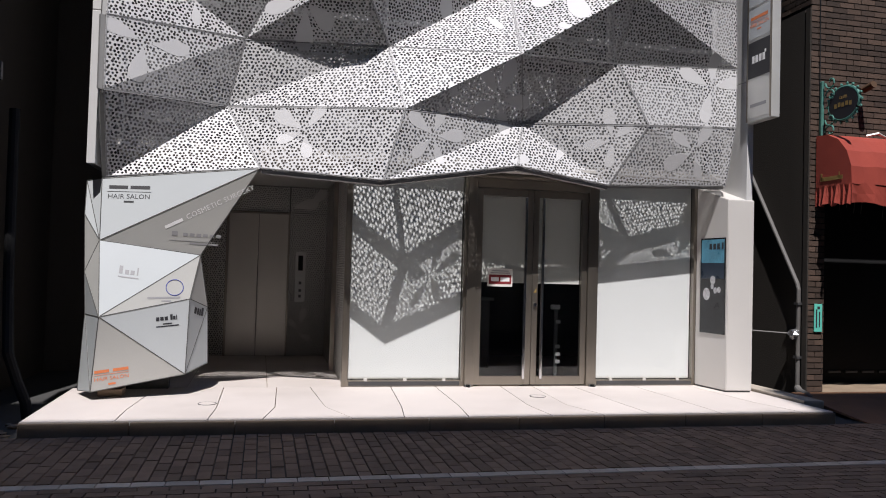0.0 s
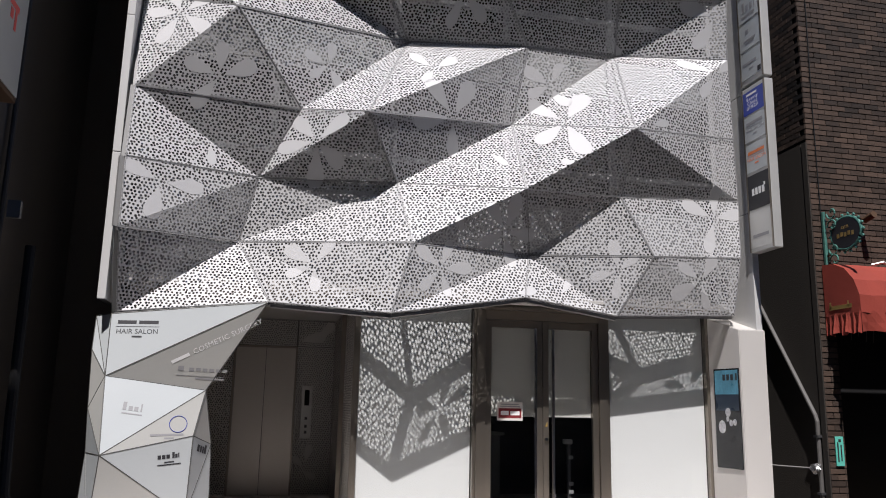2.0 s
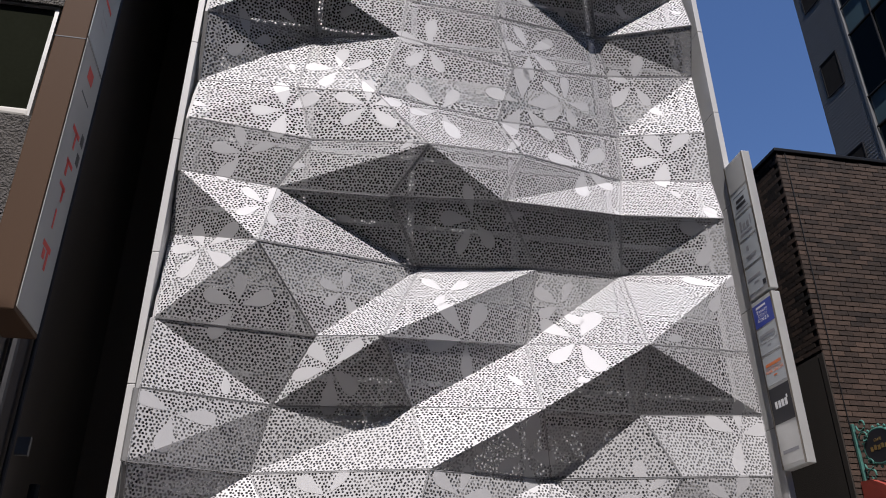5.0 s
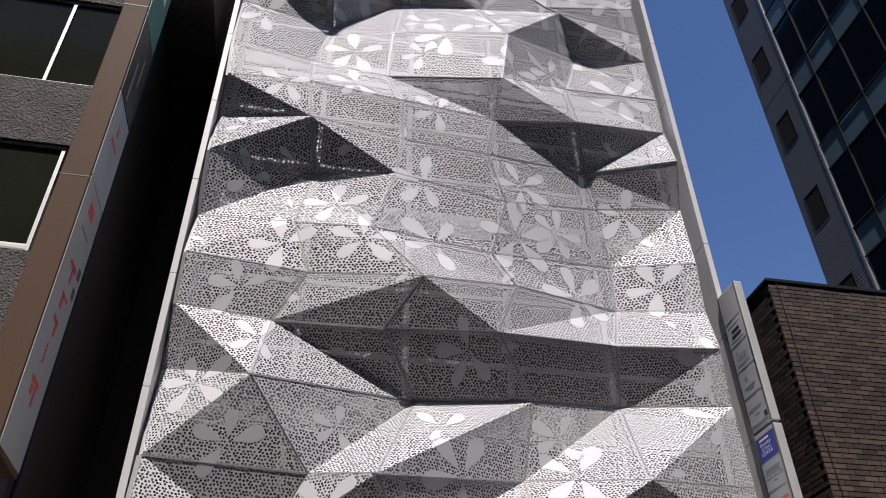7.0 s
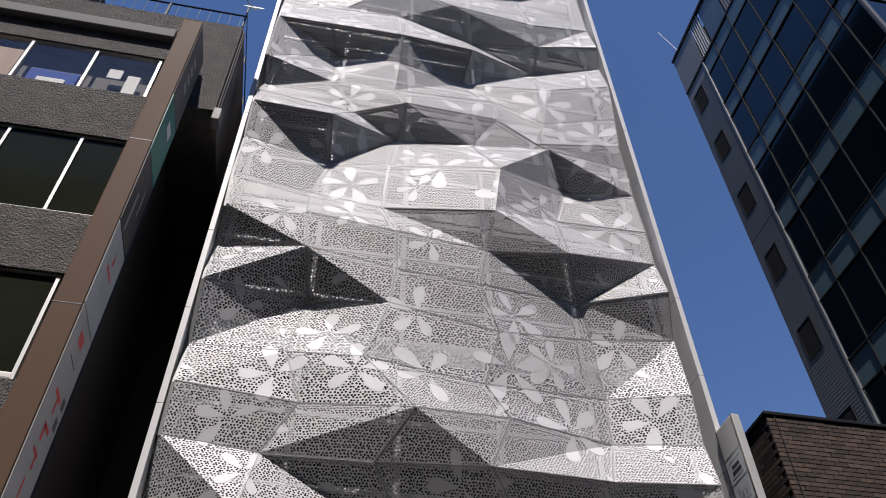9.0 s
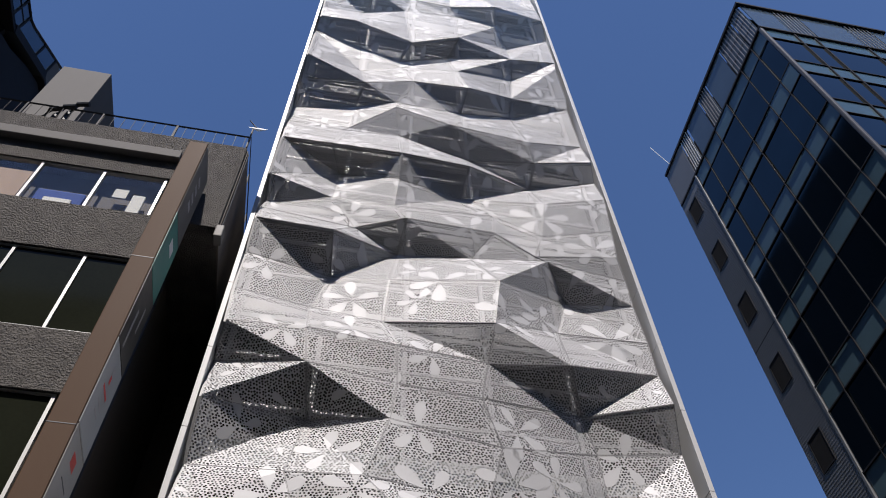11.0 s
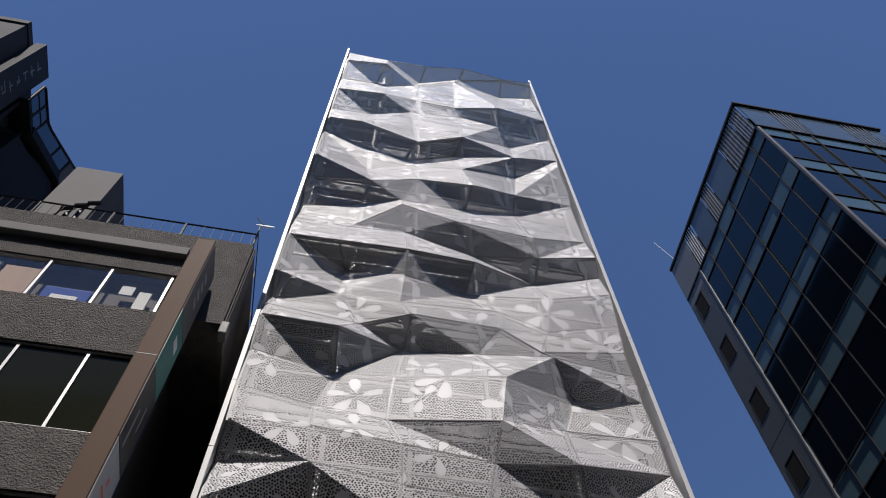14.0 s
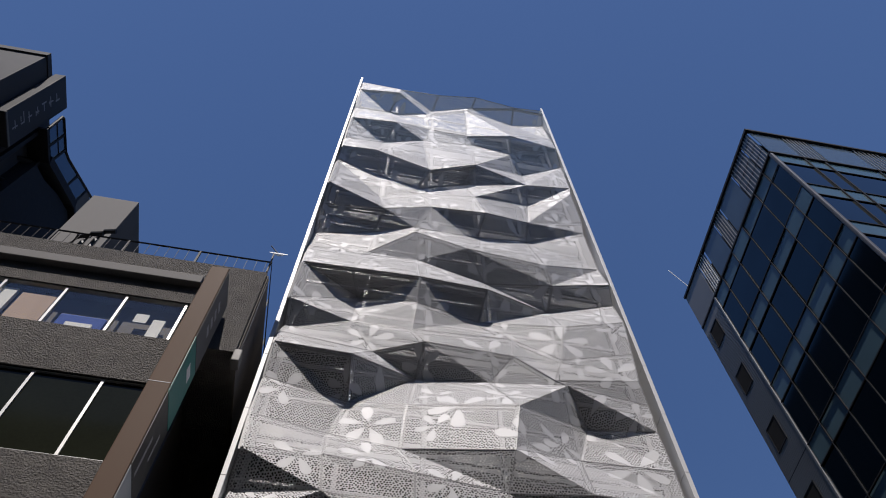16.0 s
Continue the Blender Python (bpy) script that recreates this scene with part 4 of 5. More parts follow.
bars([(-0.09, 0.05, 0.14, 0.03), (0.09, 0.05, 0.15, 0.03), (0, 0.015, 0.33, 0.004), (0, -0.09, 0.07, 0.02)], m, M_ORANGE, fsign)
lettering("HAIR SALON", 0.058, m @ Matrix.Translation((0, -0.03, 0)), M_ORANGE, fsign)
m = on_facet("IJK", 0.5, 0.12, PT["J"] - PT["I"])
bars([(-0.07, 0, 0.05, 0.07), (-0.01, 0, 0.04, 0.07), (0.04, 0, 0.035, 0.07), (0.09, 0.015, 0.045, 0.09)], m, M_INK, fsign)

# ---- upright tenant sign on the east fin
tsign = thing("tenant_sign", "tall grey projecting sign box with stacked tenant plates", "sign")
SX0, SX1, SY0, SY1 = 5.885, 6.005, 8.29, 8.79
for z0, z1 in ((3.37, 5.56), (5.60, 7.73)):
    part("sign_casing", box(SX0, SX1, SY0, SY1, z0, z1, 0.012), M_ALU, tsign)
    part("casing_frame", boxes([(SX0 - 0.008, SX0 + 0.004, SY0 + 0.005, SY0 + 0.03, z0 + 0.01, z1 - 0.01), (SX0 - 0.008, SX0 + 0.004, SY1 - 0.03, SY1 - 0.005, z0 + 0.01, z1 - 0.01)]), M_STAIN, tsign)
PLATES = [(3.92, 4.37, M_INK, M_WHITEINK), (4.41, 4.78, M_SIGN, M_ORANGE), (4.82, 5.16, M_SIGN, M_GREYINK), (5.19, 5.50, M_BLUE, M_WHITEINK),
          (5.68, 6.04, M_SIGN, M_GREYINK), (6.08, 6.44, M_SIGN, M_GREYINK), (6.48, 6.82, M_SIGN, M_GREYINK), (6.86, 7.20, M_SIGN, M_INK), (3.42, 3.88, M_ALU, M_GREYINK), (7.24, 7.68, M_SIGNG, M_SIGNG)]
for i, (z0, z1, m1, m2) in enumerate(PLATES):
    pl = part("tenant_plate", box(SX0 - 0.006, SX0 - 0.001, SY0 + 0.034, SY1 - 0.034, z0, z1), m1, tsign)
    h = z1 - z0
    fm = FACE_W(SX0 - 0.0065, (SY0 + SY1) / 2, (z0 + z1) / 2)
    if i == 0:
        bars([(-0.11 + 0.07 * k, 0, 0.05, 0.09) for k in range(4)] + [(0.13, 0.06, 0.03, 0.04)], fm, m2, pl)
    elif i in (1, 2):
        bars([(0, 0.07, 0.34, 0.04), (0, 0.025, 0.34, 0.004), (0, -0.08, 0.08, 0.018)], fm, m2, pl)
        lettering("HAIR SALON", 0.068, fm @ Matrix.Translation((0, -0.02, 0)), m2, pl)
    elif i == 3:
        bars([(-0.03, 0.105, 0.22, 0.028)], fm, m2, pl)
        for row, word in enumerate(("Beauty", "Clinic", "GINZA")):
            lettering(word, 0.066, fm @ Matrix.Translation((-0.02, 0.045 - 0.06 * row, 0)), m2, pl, spacing=1.35)
    elif i == 4:
        bars([(-0.03, 0.02, 0.3, 0.04), (0, -0.06, 0.1, 0.02)], fm, m2, pl)
        bars([(0.17, -0.13, 0.07, 0.07)], fm, M_INK, pl)
    elif i == 6:
        bars([(-0.10, 0.03, 0.05, 0.14), (-0.02, 0.0, 0.06, 0.09), (0.07, 0.0, 0.06, 0.09), (0.14, 0.03, 0.02, 0.14), (0, -0.1, 0.3, 0.03)], fm, m2, pl)
    elif i == 7:
        bars([(0, 0.03, 0.2, 0.05), (0, -0.05, 0.24, 0.05), (0, 0.12, 0.32, 0.006), (0, -0.12, 0.32, 0.006)], fm, m2, pl)
    elif i == 5:
        bars([(-0.05, 0.06, 0.06, 0.06), (0, -0.06, 0.26, 0.025), (0, -0.1, 0.2, 0.02)], fm, m2, pl)
    elif i == 8:
        bars([(0.0, -0.08, 0.32, 0.04)], fm, m2, pl)
for zz in (3.9, 5.1, 6.2, 7.3):
    part("bracket", box(SX0 + 0.02, SX1 - 0.02, SY1 - 0.005, 8.83, zz, zz + 0.08), M_STEEL, tsign)

# ---- brick club building on the east side
BX, BY, BT = 6.90, 8.90, 8.24
club = tagged(part("brick_building", boxes([(BX + 0.03, 13.9, BY + 0.03, 17, 3.25, BT), (BX + 0.03, BX + 0.20, BY + 0.03, 17, -0.16, 3.25), (7.15, 13.9, BY + 0.9, 17, -0.16, 3.25)]), M_BRICKBED), "low dark brown brick building with a club entrance", "building", kind="structure")
part("coping", boxes([(BX - 0.03, 13.9, BY - 0.03, BY + 0.25, BT, BT + 0.06), (BX - 0.03, BX + 0.25, BY + 0.25, 17, BT, BT + 0.06)], 0.01), M_MULL, club)
# flat dark panel and corner strip in place of the lower side bricks
part("side_panel", boxes([(BX - 0.005, BX + 0.028, BY + 0.12, 17, -0.16, 5.0)]), M_SIDE, club)
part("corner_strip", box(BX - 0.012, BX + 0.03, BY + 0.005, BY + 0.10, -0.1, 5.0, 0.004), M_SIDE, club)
part("corner_cable", tube([(BX + 0.13, BY - 0.012, 3.4), (BX + 0.12, BY - 0.014, 5.5), (BX + 0.14, BY - 0.012, BT)], 0.007, 6), M_MULL, club)
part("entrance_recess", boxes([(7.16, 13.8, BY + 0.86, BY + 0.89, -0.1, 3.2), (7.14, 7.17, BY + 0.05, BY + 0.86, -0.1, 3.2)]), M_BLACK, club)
part("entrance_step", box(7.16, 9.2, BY - 0.05, BY + 0.85, -0.16, -0.02, 0.015), M_KERB, club)
part("door_slats", boxes([(7.9 + 0.28 * i, 8.1 + 0.28 * i, BY + 0.83, BY + 0.855, 0.12, 0.15) for i in range(4)]), M_STEEL, club)
awning = thing("club_awning", "rounded dark red cloth awning over the club entrance", "awning")
bm = bmesh.new()
prof = [(BY - 0.02, 3.30), (BY - 0.22, 3.29), (BY - 0.42, 3.20), (BY - 0.57, 3.04), (BY - 0.65, 2.84), (BY - 0.66, 2.62)]
rows = []
for i in range(15):
    xx = 6.98 + 2.6 * i / 14
    sag = 0.012 * math.sin(i * 2.1)
    rows.append([bm.verts.new((xx, y + sag * k / 5, z - 0.01 * (i % 2) * (k / 5))) for k, (y, z) in enumerate(prof)])
for a, b in zip(rows[:-1], rows[1:]):
    for k in range(len(prof) - 1):
        bm.faces.new((a[k], b[k], b[k + 1], a[k + 1]))
for r in (rows[0], rows[-1]):
    c = bm.verts.new((r[0].co.x, BY - 0.02, 2.62))
    bm.faces.new([*r, c])
part("canopy", bm, M_AWN, awning)
bm = bmesh.new()
for xa, ya, xb, yb in ((6.98, BY - 0.02, 6.98, BY - 0.66), (6.98, BY - 0.66, 9.58, BY - 0.66)):
    prev = None
    for i in range(25):
        t = i / 24
        w = 0.022 * math.sin(t * 38) + 0.015 * math.sin(t * 17)
        px, py = xa + (xb - xa) * t, ya + (yb - ya) * t
        nx, ny = (w, 0) if xa == xb else (0, w)
        cur = [bm.verts.new((px + nx * 0.3, py + ny * 0.3, 2.635)), bm.verts.new((px + nx, py + ny, 2.50)), bm.verts.new((px + nx * 1.6, py + ny * 1.6, 2.38 + 0.02 * math.sin(t * 23)))]
        if prev:
            for k in range(2):
                bm.faces.new((prev[k], cur[k], cur[k + 1], prev[k + 1]))
        prev = cur
part("valance", bm, M_AWN, awning)
bars([(-0.02, 0, 0.40, 0.05), (-0.2, 0.03, 0.03, 0.09), (0.12, 0.03, 0.02, 0.08)], FACE_W(6.976, BY - 0.33, 2.72), M_GOLD, awning, "lettering_bar")
part("gutter_hooks", tube([(7.7, BY - 0.06, 3.34), (7.85, BY - 0.10, 3.38), (8.0, BY - 0.08, 3.33), (8.12, BY - 0.1, 3.37)], 0.02, 6), M_ALU, awning)
csign = thing("club_sign", "oval black club sign in ornate green iron frame", "sign")
cc = Vector((7.06, 8.48, 3.66))
part("wall_bracket", boxes([(7.02, 7.06, 8.84, 8.88, 3.26, 4.02)], 0.008), M_VERDI, csign)
bm = bmesh.new()
ring = [(0.25 * math.cos(a), 0.195 * math.sin(a)) for a in [k * math.pi / 18 for k in range(36)]]
part("oval_plate", prism([(cc.y + u, cc.z + v) for u, v in ring], cc.x - 0.02, cc.x + 0.02, "x"), M_INK, csign)
bm = tube([(cc.x, cc.y + u * 1.06, cc.z + v * 1.06) for u, v in ring], 0.022, 8, closed=True)
for k in range(18):
    a = k * math.pi / 9
    bmesh.ops.create_icosphere(bm, subdivisions=1, radius=0.021, matrix=Matrix.Translation((cc.x, cc.y + 0.30 * math.cos(a), cc.z + 0.245 * math.sin(a))))
part("scroll_frame", bm, M_VERDI, csign)
for z0, s in ((3.98, -1), (3.34, 1), (3.50, -1), (3.80, 1)):
    pts = []
    for k in range(15):
        a = k * 0.45
        r = 0.10 - 0.006 * k
        pts.append((7.04, 8.80 - 0.02 + r * math.cos(a) - 0.08, z0 + s * r * math.sin(a)))
    part("scroll", tube(pts, 0.012, 6), M_VERDI, csign)
fm = FACE_W(cc.x - 0.021, cc.y, cc.z)
lettering("CLUB", 0.055, fm @ Matrix.Translation((0, 0.075, 0)), M_GOLD, csign)
bars([(-0.13 + 0.065 * k, -0.02 + 0.01 * (k % 2), 0.045, 0.055) for k in range(5)], fm, M_GOLD, csign)
cam_box = thing("security_camera", "small brown wall camera above the club sign", "camera")
part("housing", tube([(7.62, 8.62, 3.98), (7.62, 8.80, 3.94)], 0.045, 10), M_BRONZE, cam_box)
part("mount", box(7.60, 7.64, 8.78, 8.89, 3.92, 3.96), M_STEEL, cam_box)
plate = thing("mint_plate", "small mint green enamel plate on the brick corner", "plate")
part("plate", box(6.985, 7.10, BY - 0.022, BY - 0.008, 0.76, 1.12, 0.004), M_MINT, plate)
bars([(-0.03, 0.0, 0.02, 0.24), (0.015, -0.01, 0.018, 0.2)], FACING(7.045, BY - 0.0225, 0.93), M_INK, plate)
bars([(0.0, 0.14, 0.035, 0.035)], FACING(7.045, BY - 0.0225, 0.93), M_INK, plate)
lr = random.Random(3)
for k in range(16):
    xx, dz = 7.2 + k * 0.11, lr.uniform(0.12, 0.42)
    bm = tube([(xx, BY - 0.05, 2.63), (xx + 0.02, BY - 0.05, 2.62 - dz / 2), (xx, BY - 0.05, 2.62 - dz)], 0.004, 5)
    part("light_string", bm, M_PIPE, awning, "hanging string of tiny unlit lights")
ramp = thing("steel_ramp", "rusty steel ramp plate at the club entrance", "ramp")
part("plate", prism([(7.45, -0.155), (8.82, -0.01), (8.82, -0.04), (7.70, -0.155)], 6.62, 9.2, "x"), M_RAMP, ramp)
# gap between tower and brick building: sloping pipe, bent stop and tie
pipe = thing("drain_pipe", "grey drain pipe running down the side wall", "pipe")
part("pipe_run", tube([(6.86, 10.12, 2.95), (6.86, 9.06, 1.38), (6.86, 9.03, 1.30), (6.86, 9.03, -0.04)], 0.028, 10), M_PIPE, pipe)
part("pipe_elbow", tube([(6.86, 9.03, 0.02), (6.84, 8.95, -0.02), (6.80, 8.75, -0.04), (6.74, 8.62, -0.06), (6.72, 8.55, -0.12)], 0.045, 10), M_PIPE, pipe)
for z in (0.4, 1.1):
    part("pipe_clamp", box(6.82, 6.895, 8.99, 9.07, z, z + 0.03), M_STEEL, pipe)
tie = thing("foil_wrapped_joint", "foil-wrapped tap joint on a thin pipe", "pipe joint")
part("thin_pipe", tube([(6.80, 9.04, 0.72), (6.5, 9.3, 0.73), (6.05, 9.45, 0.76)], 0.012, 6), M_PIPE, tie)
bm = bmesh.new()
bmesh.ops.create_icosphere(bm, subdivisions=2, radius=0.07, matrix=Matrix.Translation((6.80, 9.04, 0.72)))
for v in bm.verts:
    v.co += Vector((noise.noise(v.co * 20), noise.noise(v.co * 23), noise.noise(v.co * 27))) * 0.03
part("foil", bm, M_FOIL, tie)
tagged(part("kerb_side", box(6.14, 6.40, 7.95, 11.5, -0.16, 0.03, 0.015), M_UPSTAND), "worn pale concrete upstand in the gap", "kerb", kind="structure")
tagged(part("wall_gap_east", boxes([(6.03, 6.88, 12.2, 12.3, -0.16, 8.2)]), M_DARKWALL), "dark wall closing the gap between buildings", "wall", kind="structure")
tagged(part("wall_gap_west", boxes([(-3.0, -1.83, 12.2, 12.3, -0.16, 12.5)]), M_DARKWALL), "dark wall closing the narrow gap", "wall", kind="structure")

# ---- concrete office building on the west side
LX, LYF, LT = -2.12, 8.00, 15.38
west = tagged(part("west_building", box(-14, LX - 0.9, LYF + 0.30, 17, -0.16, LT - 0.1), M_CONC), "concrete office building with rough scraped spandrels", "building", kind="structure")
part("corner_block", box(LX - 0.898, LX, LYF, 17, 12.55, LT), M_CONC, west)
part("side_wall", box(LX - 0.898, LX - 0.85, LYF + 0.02, 17, -0.16, 12.545), M_DARKWALL, west)
part("corner_wall", box(LX - 0.003, LX + 0.03, LYF + 0.06, 17, 12.56, LT - 0.02), M_DARKWALL, west)
part("window_head", box(-14, LX - 0.902, LYF, LYF + 0.296, 13.84, 14.40), M_CONC, west)
part("parapet", box(-14, LX - 0.902, LYF, LYF + 0.30, 14.66, LT), M_CONC, west)
part("ledge", box(-14, -3.20, LYF - 0.14, LYF + 0.28, 14.402, 14.658, 0.015), M_CONCS, west)
for z0, z1 in ((11.40, 12.62), (8.52, 9.64), (5.3, 6.85), (2.9, 3.6)):
    part("spandrel", box(-14, LX - 0.902, LYF - 0.012, LYF + 0.296, z0, z1, 0.01), M_CONC, west)
for z0, z1, step, off in ((12.62, 13.84, 1.06, 3.26), (9.64, 11.40, 1.04, 2.80), (6.85, 8.52, 1.04, 3.26)):
    for i in range(8):
        xr = -off - step * i
        w = part("window_unit", boxes([(xr - 0.045, xr, LYF + 0.03, LYF + 0.10, z0, z1), (xr - step, xr - 0.045, LYF + 0.03, LYF + 0.10, z0, z0 + 0.045), (xr - step, xr - 0.045, LYF + 0.03, LYF + 0.10, z1 - 0.03, z1)]), M_ALU, west)
        pn = part("pane", box(xr - step, xr - 0.045, LYF + 0.06, LYF + 0.068, z0 + 0.045, z1 - 0.03), M_WINGLASS if z0 < 12 else M_GLASS, w)
        pn.visible_shadow = z0 < 12
part("room_back", box(-12, -3.1, LYF + 0.27, LYF + 0.298, 12.64, 13.82), M_DARKWALL, west)
clutter = thing("window_clutter", "blue cloth, papers and card piled inside the office window", "clutter")
part("cloth", box(-5.25, -4.45, LYF + 0.12, LYF + 0.20, 12.67, 13.15, 0.05), M_CLOTHBLUE, clutter)
part("paper_sheet", box(-4.05, -3.82, LYF + 0.12, LYF + 0.13, 13.18, 13.45, 0.003), M_PAPER, clutter)
part("paper_roll", box(-3.72, -3.50, LYF + 0.11, LYF + 0.16, 12.75, 13.32, 0.02), M_PAPER, clutter)
part("folded_paper", box(-5.05, -4.6, LYF + 0.08, LYF + 0.12, 12.67, 12.86, 0.015), M_PAPER, clutter)
part("cardboard", box(-6.1, -5.5, LYF + 0.12, LYF + 0.20, 12.67, 13.6, 0.01), M_WOOD, clutter)
part("pale_board", box(-7.2, -6.2, LYF + 0.12, LYF + 0.20, 12.67, 13.7, 0.01), M_PAPER, clutter)
cup = thing("window_bag", "white folded bag on the office window ledge", "bag")
bm = box(-3.62, -3.28, LYF + 0.02, LYF + 0.10, 6.86, 6.97, 0.03)
for v in bm.verts:
    v.co.z += 0.03 * noise.noise(v.co * 9)
part("bag", bm, M_PAPER, cup)
ringo = thing("window_strap", "yellow strap hanging behind the office window", "strap")
part("strap", tube([(-3.62, LYF + 0.09, 10.75), (-3.60, LYF + 0.085, 10.5), (-3.63, LYF + 0.09, 10.25)], 0.02, 6), M_GOLD, ringo)
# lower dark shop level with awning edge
# solid black slab stands for the unlit depth of the shop level
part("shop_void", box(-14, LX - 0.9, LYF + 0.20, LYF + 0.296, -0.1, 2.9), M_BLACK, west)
part("shop_fascia", box(-14, -3.3, LYF - 0.10, LYF - 0.014, 3.0, 3.55, 0.01), M_DARKWALL, west)
# roof railing and clutter
rail = thing("roof_railing", "thin dark steel railing along the concrete roof edge", "railing")
bm = tube([(-14, LYF + 0.12, LT + 0.66), (LX - 0.03, LYF + 0.12, LT + 0.66), (LX - 0.03, 13, LT + 0.66)], 0.022, 6)
part("top_rail", bm, M_RAIL, rail)
for i in range(9):
    part("post", box(-2.19 - i * 1.45, -2.155 - i * 1.45, LYF + 0.10, LYF + 0.135, LT - 0.02, LT + 0.65), M_RAIL, rail)
for i in range(58):
    xx = -2.25 - i * 0.2
    part("baluster", box(xx - 0.004, xx + 0.004, LYF + 0.115, LYF + 0.123, LT - 0.02, LT + 0.65), M_RAIL, rail)
for i in range(4):
    part("post", box(LX - 0.045, LX - 0.015, 9 + i, 9.03 + i, LT - 0.02, LT + 0.65), M_RAIL, rail)
aerial = thing("aerial_dish", "small aerial dish clamped to the roof railing corner", "aerial")
part("mast", tube([(LX - 0.05, LYF + 0.10, LT + 0.2), (LX - 0.05, LYF + 0.10, LT + 0.98)], 0.02, 6), M_PIPE, aerial)
bm = bmesh.new()
bmesh.ops.create_cone(bm, cap_ends=True, segments=20, radius1=0.02, radius2=0.20, depth=0.06)
bm.transform(Matrix.Translation((LX + 0.08, LYF - 0.02, LT + 0.78)) @ Matrix.Rotation(radians(65), 4, "X"))
part("dish", bm, M_ALU, aerial)
part("arm", tube([(LX + 0.08, LYF - 0.02, LT + 0.78), (LX - 0.12, LYF - 0.1, LT + 0.98)], 0.012, 5), M_PIPE, aerial)
lamp = thing("wall_lamp_box", "grey wall-mounted lamp housing on the roof corner", "lamp")
part("housing", box(LX - 0.02, LX + 0.12, LYF - 0.02, LYF + 0.2, 12.3, 12.62, 0.02), M_PIPE, lamp)
part("conduit", tube([(LX + 0.05, LYF + 0.1, 12.62), (LX + 0.06, LYF + 0.1, 13.4), (LX + 0.05, LYF + 0.1, 15.3)], 0.012, 6), M_MULL, lamp)
pent = tagged(part("roof_penthouse", boxes([(-7.55, -6.38, 9.4, 12.5, LT - 0.12, 20.5)], 0.02), M_CONCS), "grey concrete stair penthouse on the roof", "penthouse", kind="structure")
for k in range(3):
    pp = thing("roof_pipe", "dark bent vent pipe on the roof", "pipe", group="roof pipes")
    x0 = -6.9 + 0.22 * k
    part("pipe", tube([(x0, 9.2, LT - 0.1), (x0, 9.2, LT + 2.0 + 0.2 * k), (x0 + 0.15, 9.05, LT + 2.2 + 0.2 * k), (x0 + 0.4, 9.0, LT + 2.2 + 0.2 * k)], 0.06, 8), M_MULL, pp)
# side pipes and box of the west wall
for yy, rr in ((8.35, 0.05), (9.0, 0.03)):
    pp = thing("wall_pipe", "dark vertical pipe on the shaded side wall", "pipe", group="west wall pipes")
    part("pipe", tube([(LX - 0.78, yy, -0.1), (LX - 0.78, yy, 12.5)], rr, 8), M_STEEL, pp)
# broken stone beside the platform
bm = bmesh.new()
rs = random.Random(31)
for k in range(46):
    px, py, pr = rs.uniform(-2.62, -2.04), rs.uniform(7.45, 8.3), rs.uniform(0.012, 0.05)
    vs = bmesh.ops.create_icosphere(bm, subdivisions=1, radius=1.0)["verts"]
    sx, sy, sz, ang = pr * rs.uniform(0.8, 1.6), pr, pr * rs.uniform(0.4, 0.8), rs.uniform(0, 3.1)
    for v in vs:
        f = rs.uniform(0.75, 1.2)
        qx, qy = v.co.x * sx * f, v.co.y * sy * f
        v.co = Vector((px + qx * math.cos(ang) - qy * math.sin(ang), py + qx * math.sin(ang) + qy * math.cos(ang), -0.162 + sz * (0.8 + v.co.z * f)))
tagged(part("rubble", bm, M_KERB), "loose broken stones on the ground beside the platform", "rubble", kind="stuff")
hose = thing("ground_hose", "thick dark hose rising from the ground", "hose")
part("hose", tube([(-2.16, 8.35, -0.14), (-2.18, 8.35, 0.02), (-2.26, 8.35, 0.22), (-2.34, 8.3, 0.5), (-2.42, 8.5, 1.2), (-2.46, 8.6, 2.9)], 0.05, 10), M_BLACK, hose)
jb = thing("junction_box", "small grey junction box on the west wall", "junction box")
part("box", box(LX - 0.40, LX - 0.28, LYF - 0.06, LYF, 3.05, 3.22, 0.008), M_PIPE, jb)
# projecting bronze sign
blade = thing("projecting_sign", "tall brown metal projecting sign with coloured plates", "sign")
QX0, QX1, QY0, QY1 = -2.86, -2.535, 7.10, 7.88
part("sign_casing", boxes([(QX0, QX1 - 0.01, QY0, QY1, 4.15, 13.75)], 0.015), M_BRONZE, blade)
for z in (10.35, 7.3):
    part("casing_joint", box(QX0 - 0.002, QX1 - 0.008, QY0 - 0.003, QY0 + 0.01, z, z + 0.012), M_STEEL, blade)
for z in (4.6, 8.2, 11.5, 13.3):
    part("stand_off", box(-2.75, -2.65, QY1 - 0.01, LYF + 0.005, z, z + 0.12), M_STEEL, blade)
for z0, z1, m1 in ((4.2, 7.35, M_SIGNG), (7.38, 8.75, M_SIGN), (8.78, 10.2, M_MULL), (10.23, 11.6, M_TEAL), (11.63, 13.7, M_CONCS)):
    part("sign_plate", box(QX1 - 0.012, QX1, QY0 + 0.03, QY1 - 0.03, z0, z1), m1, blade)
fm = FACE_E(QX1 + 0.001, (QY0 + QY1) / 2, 0)
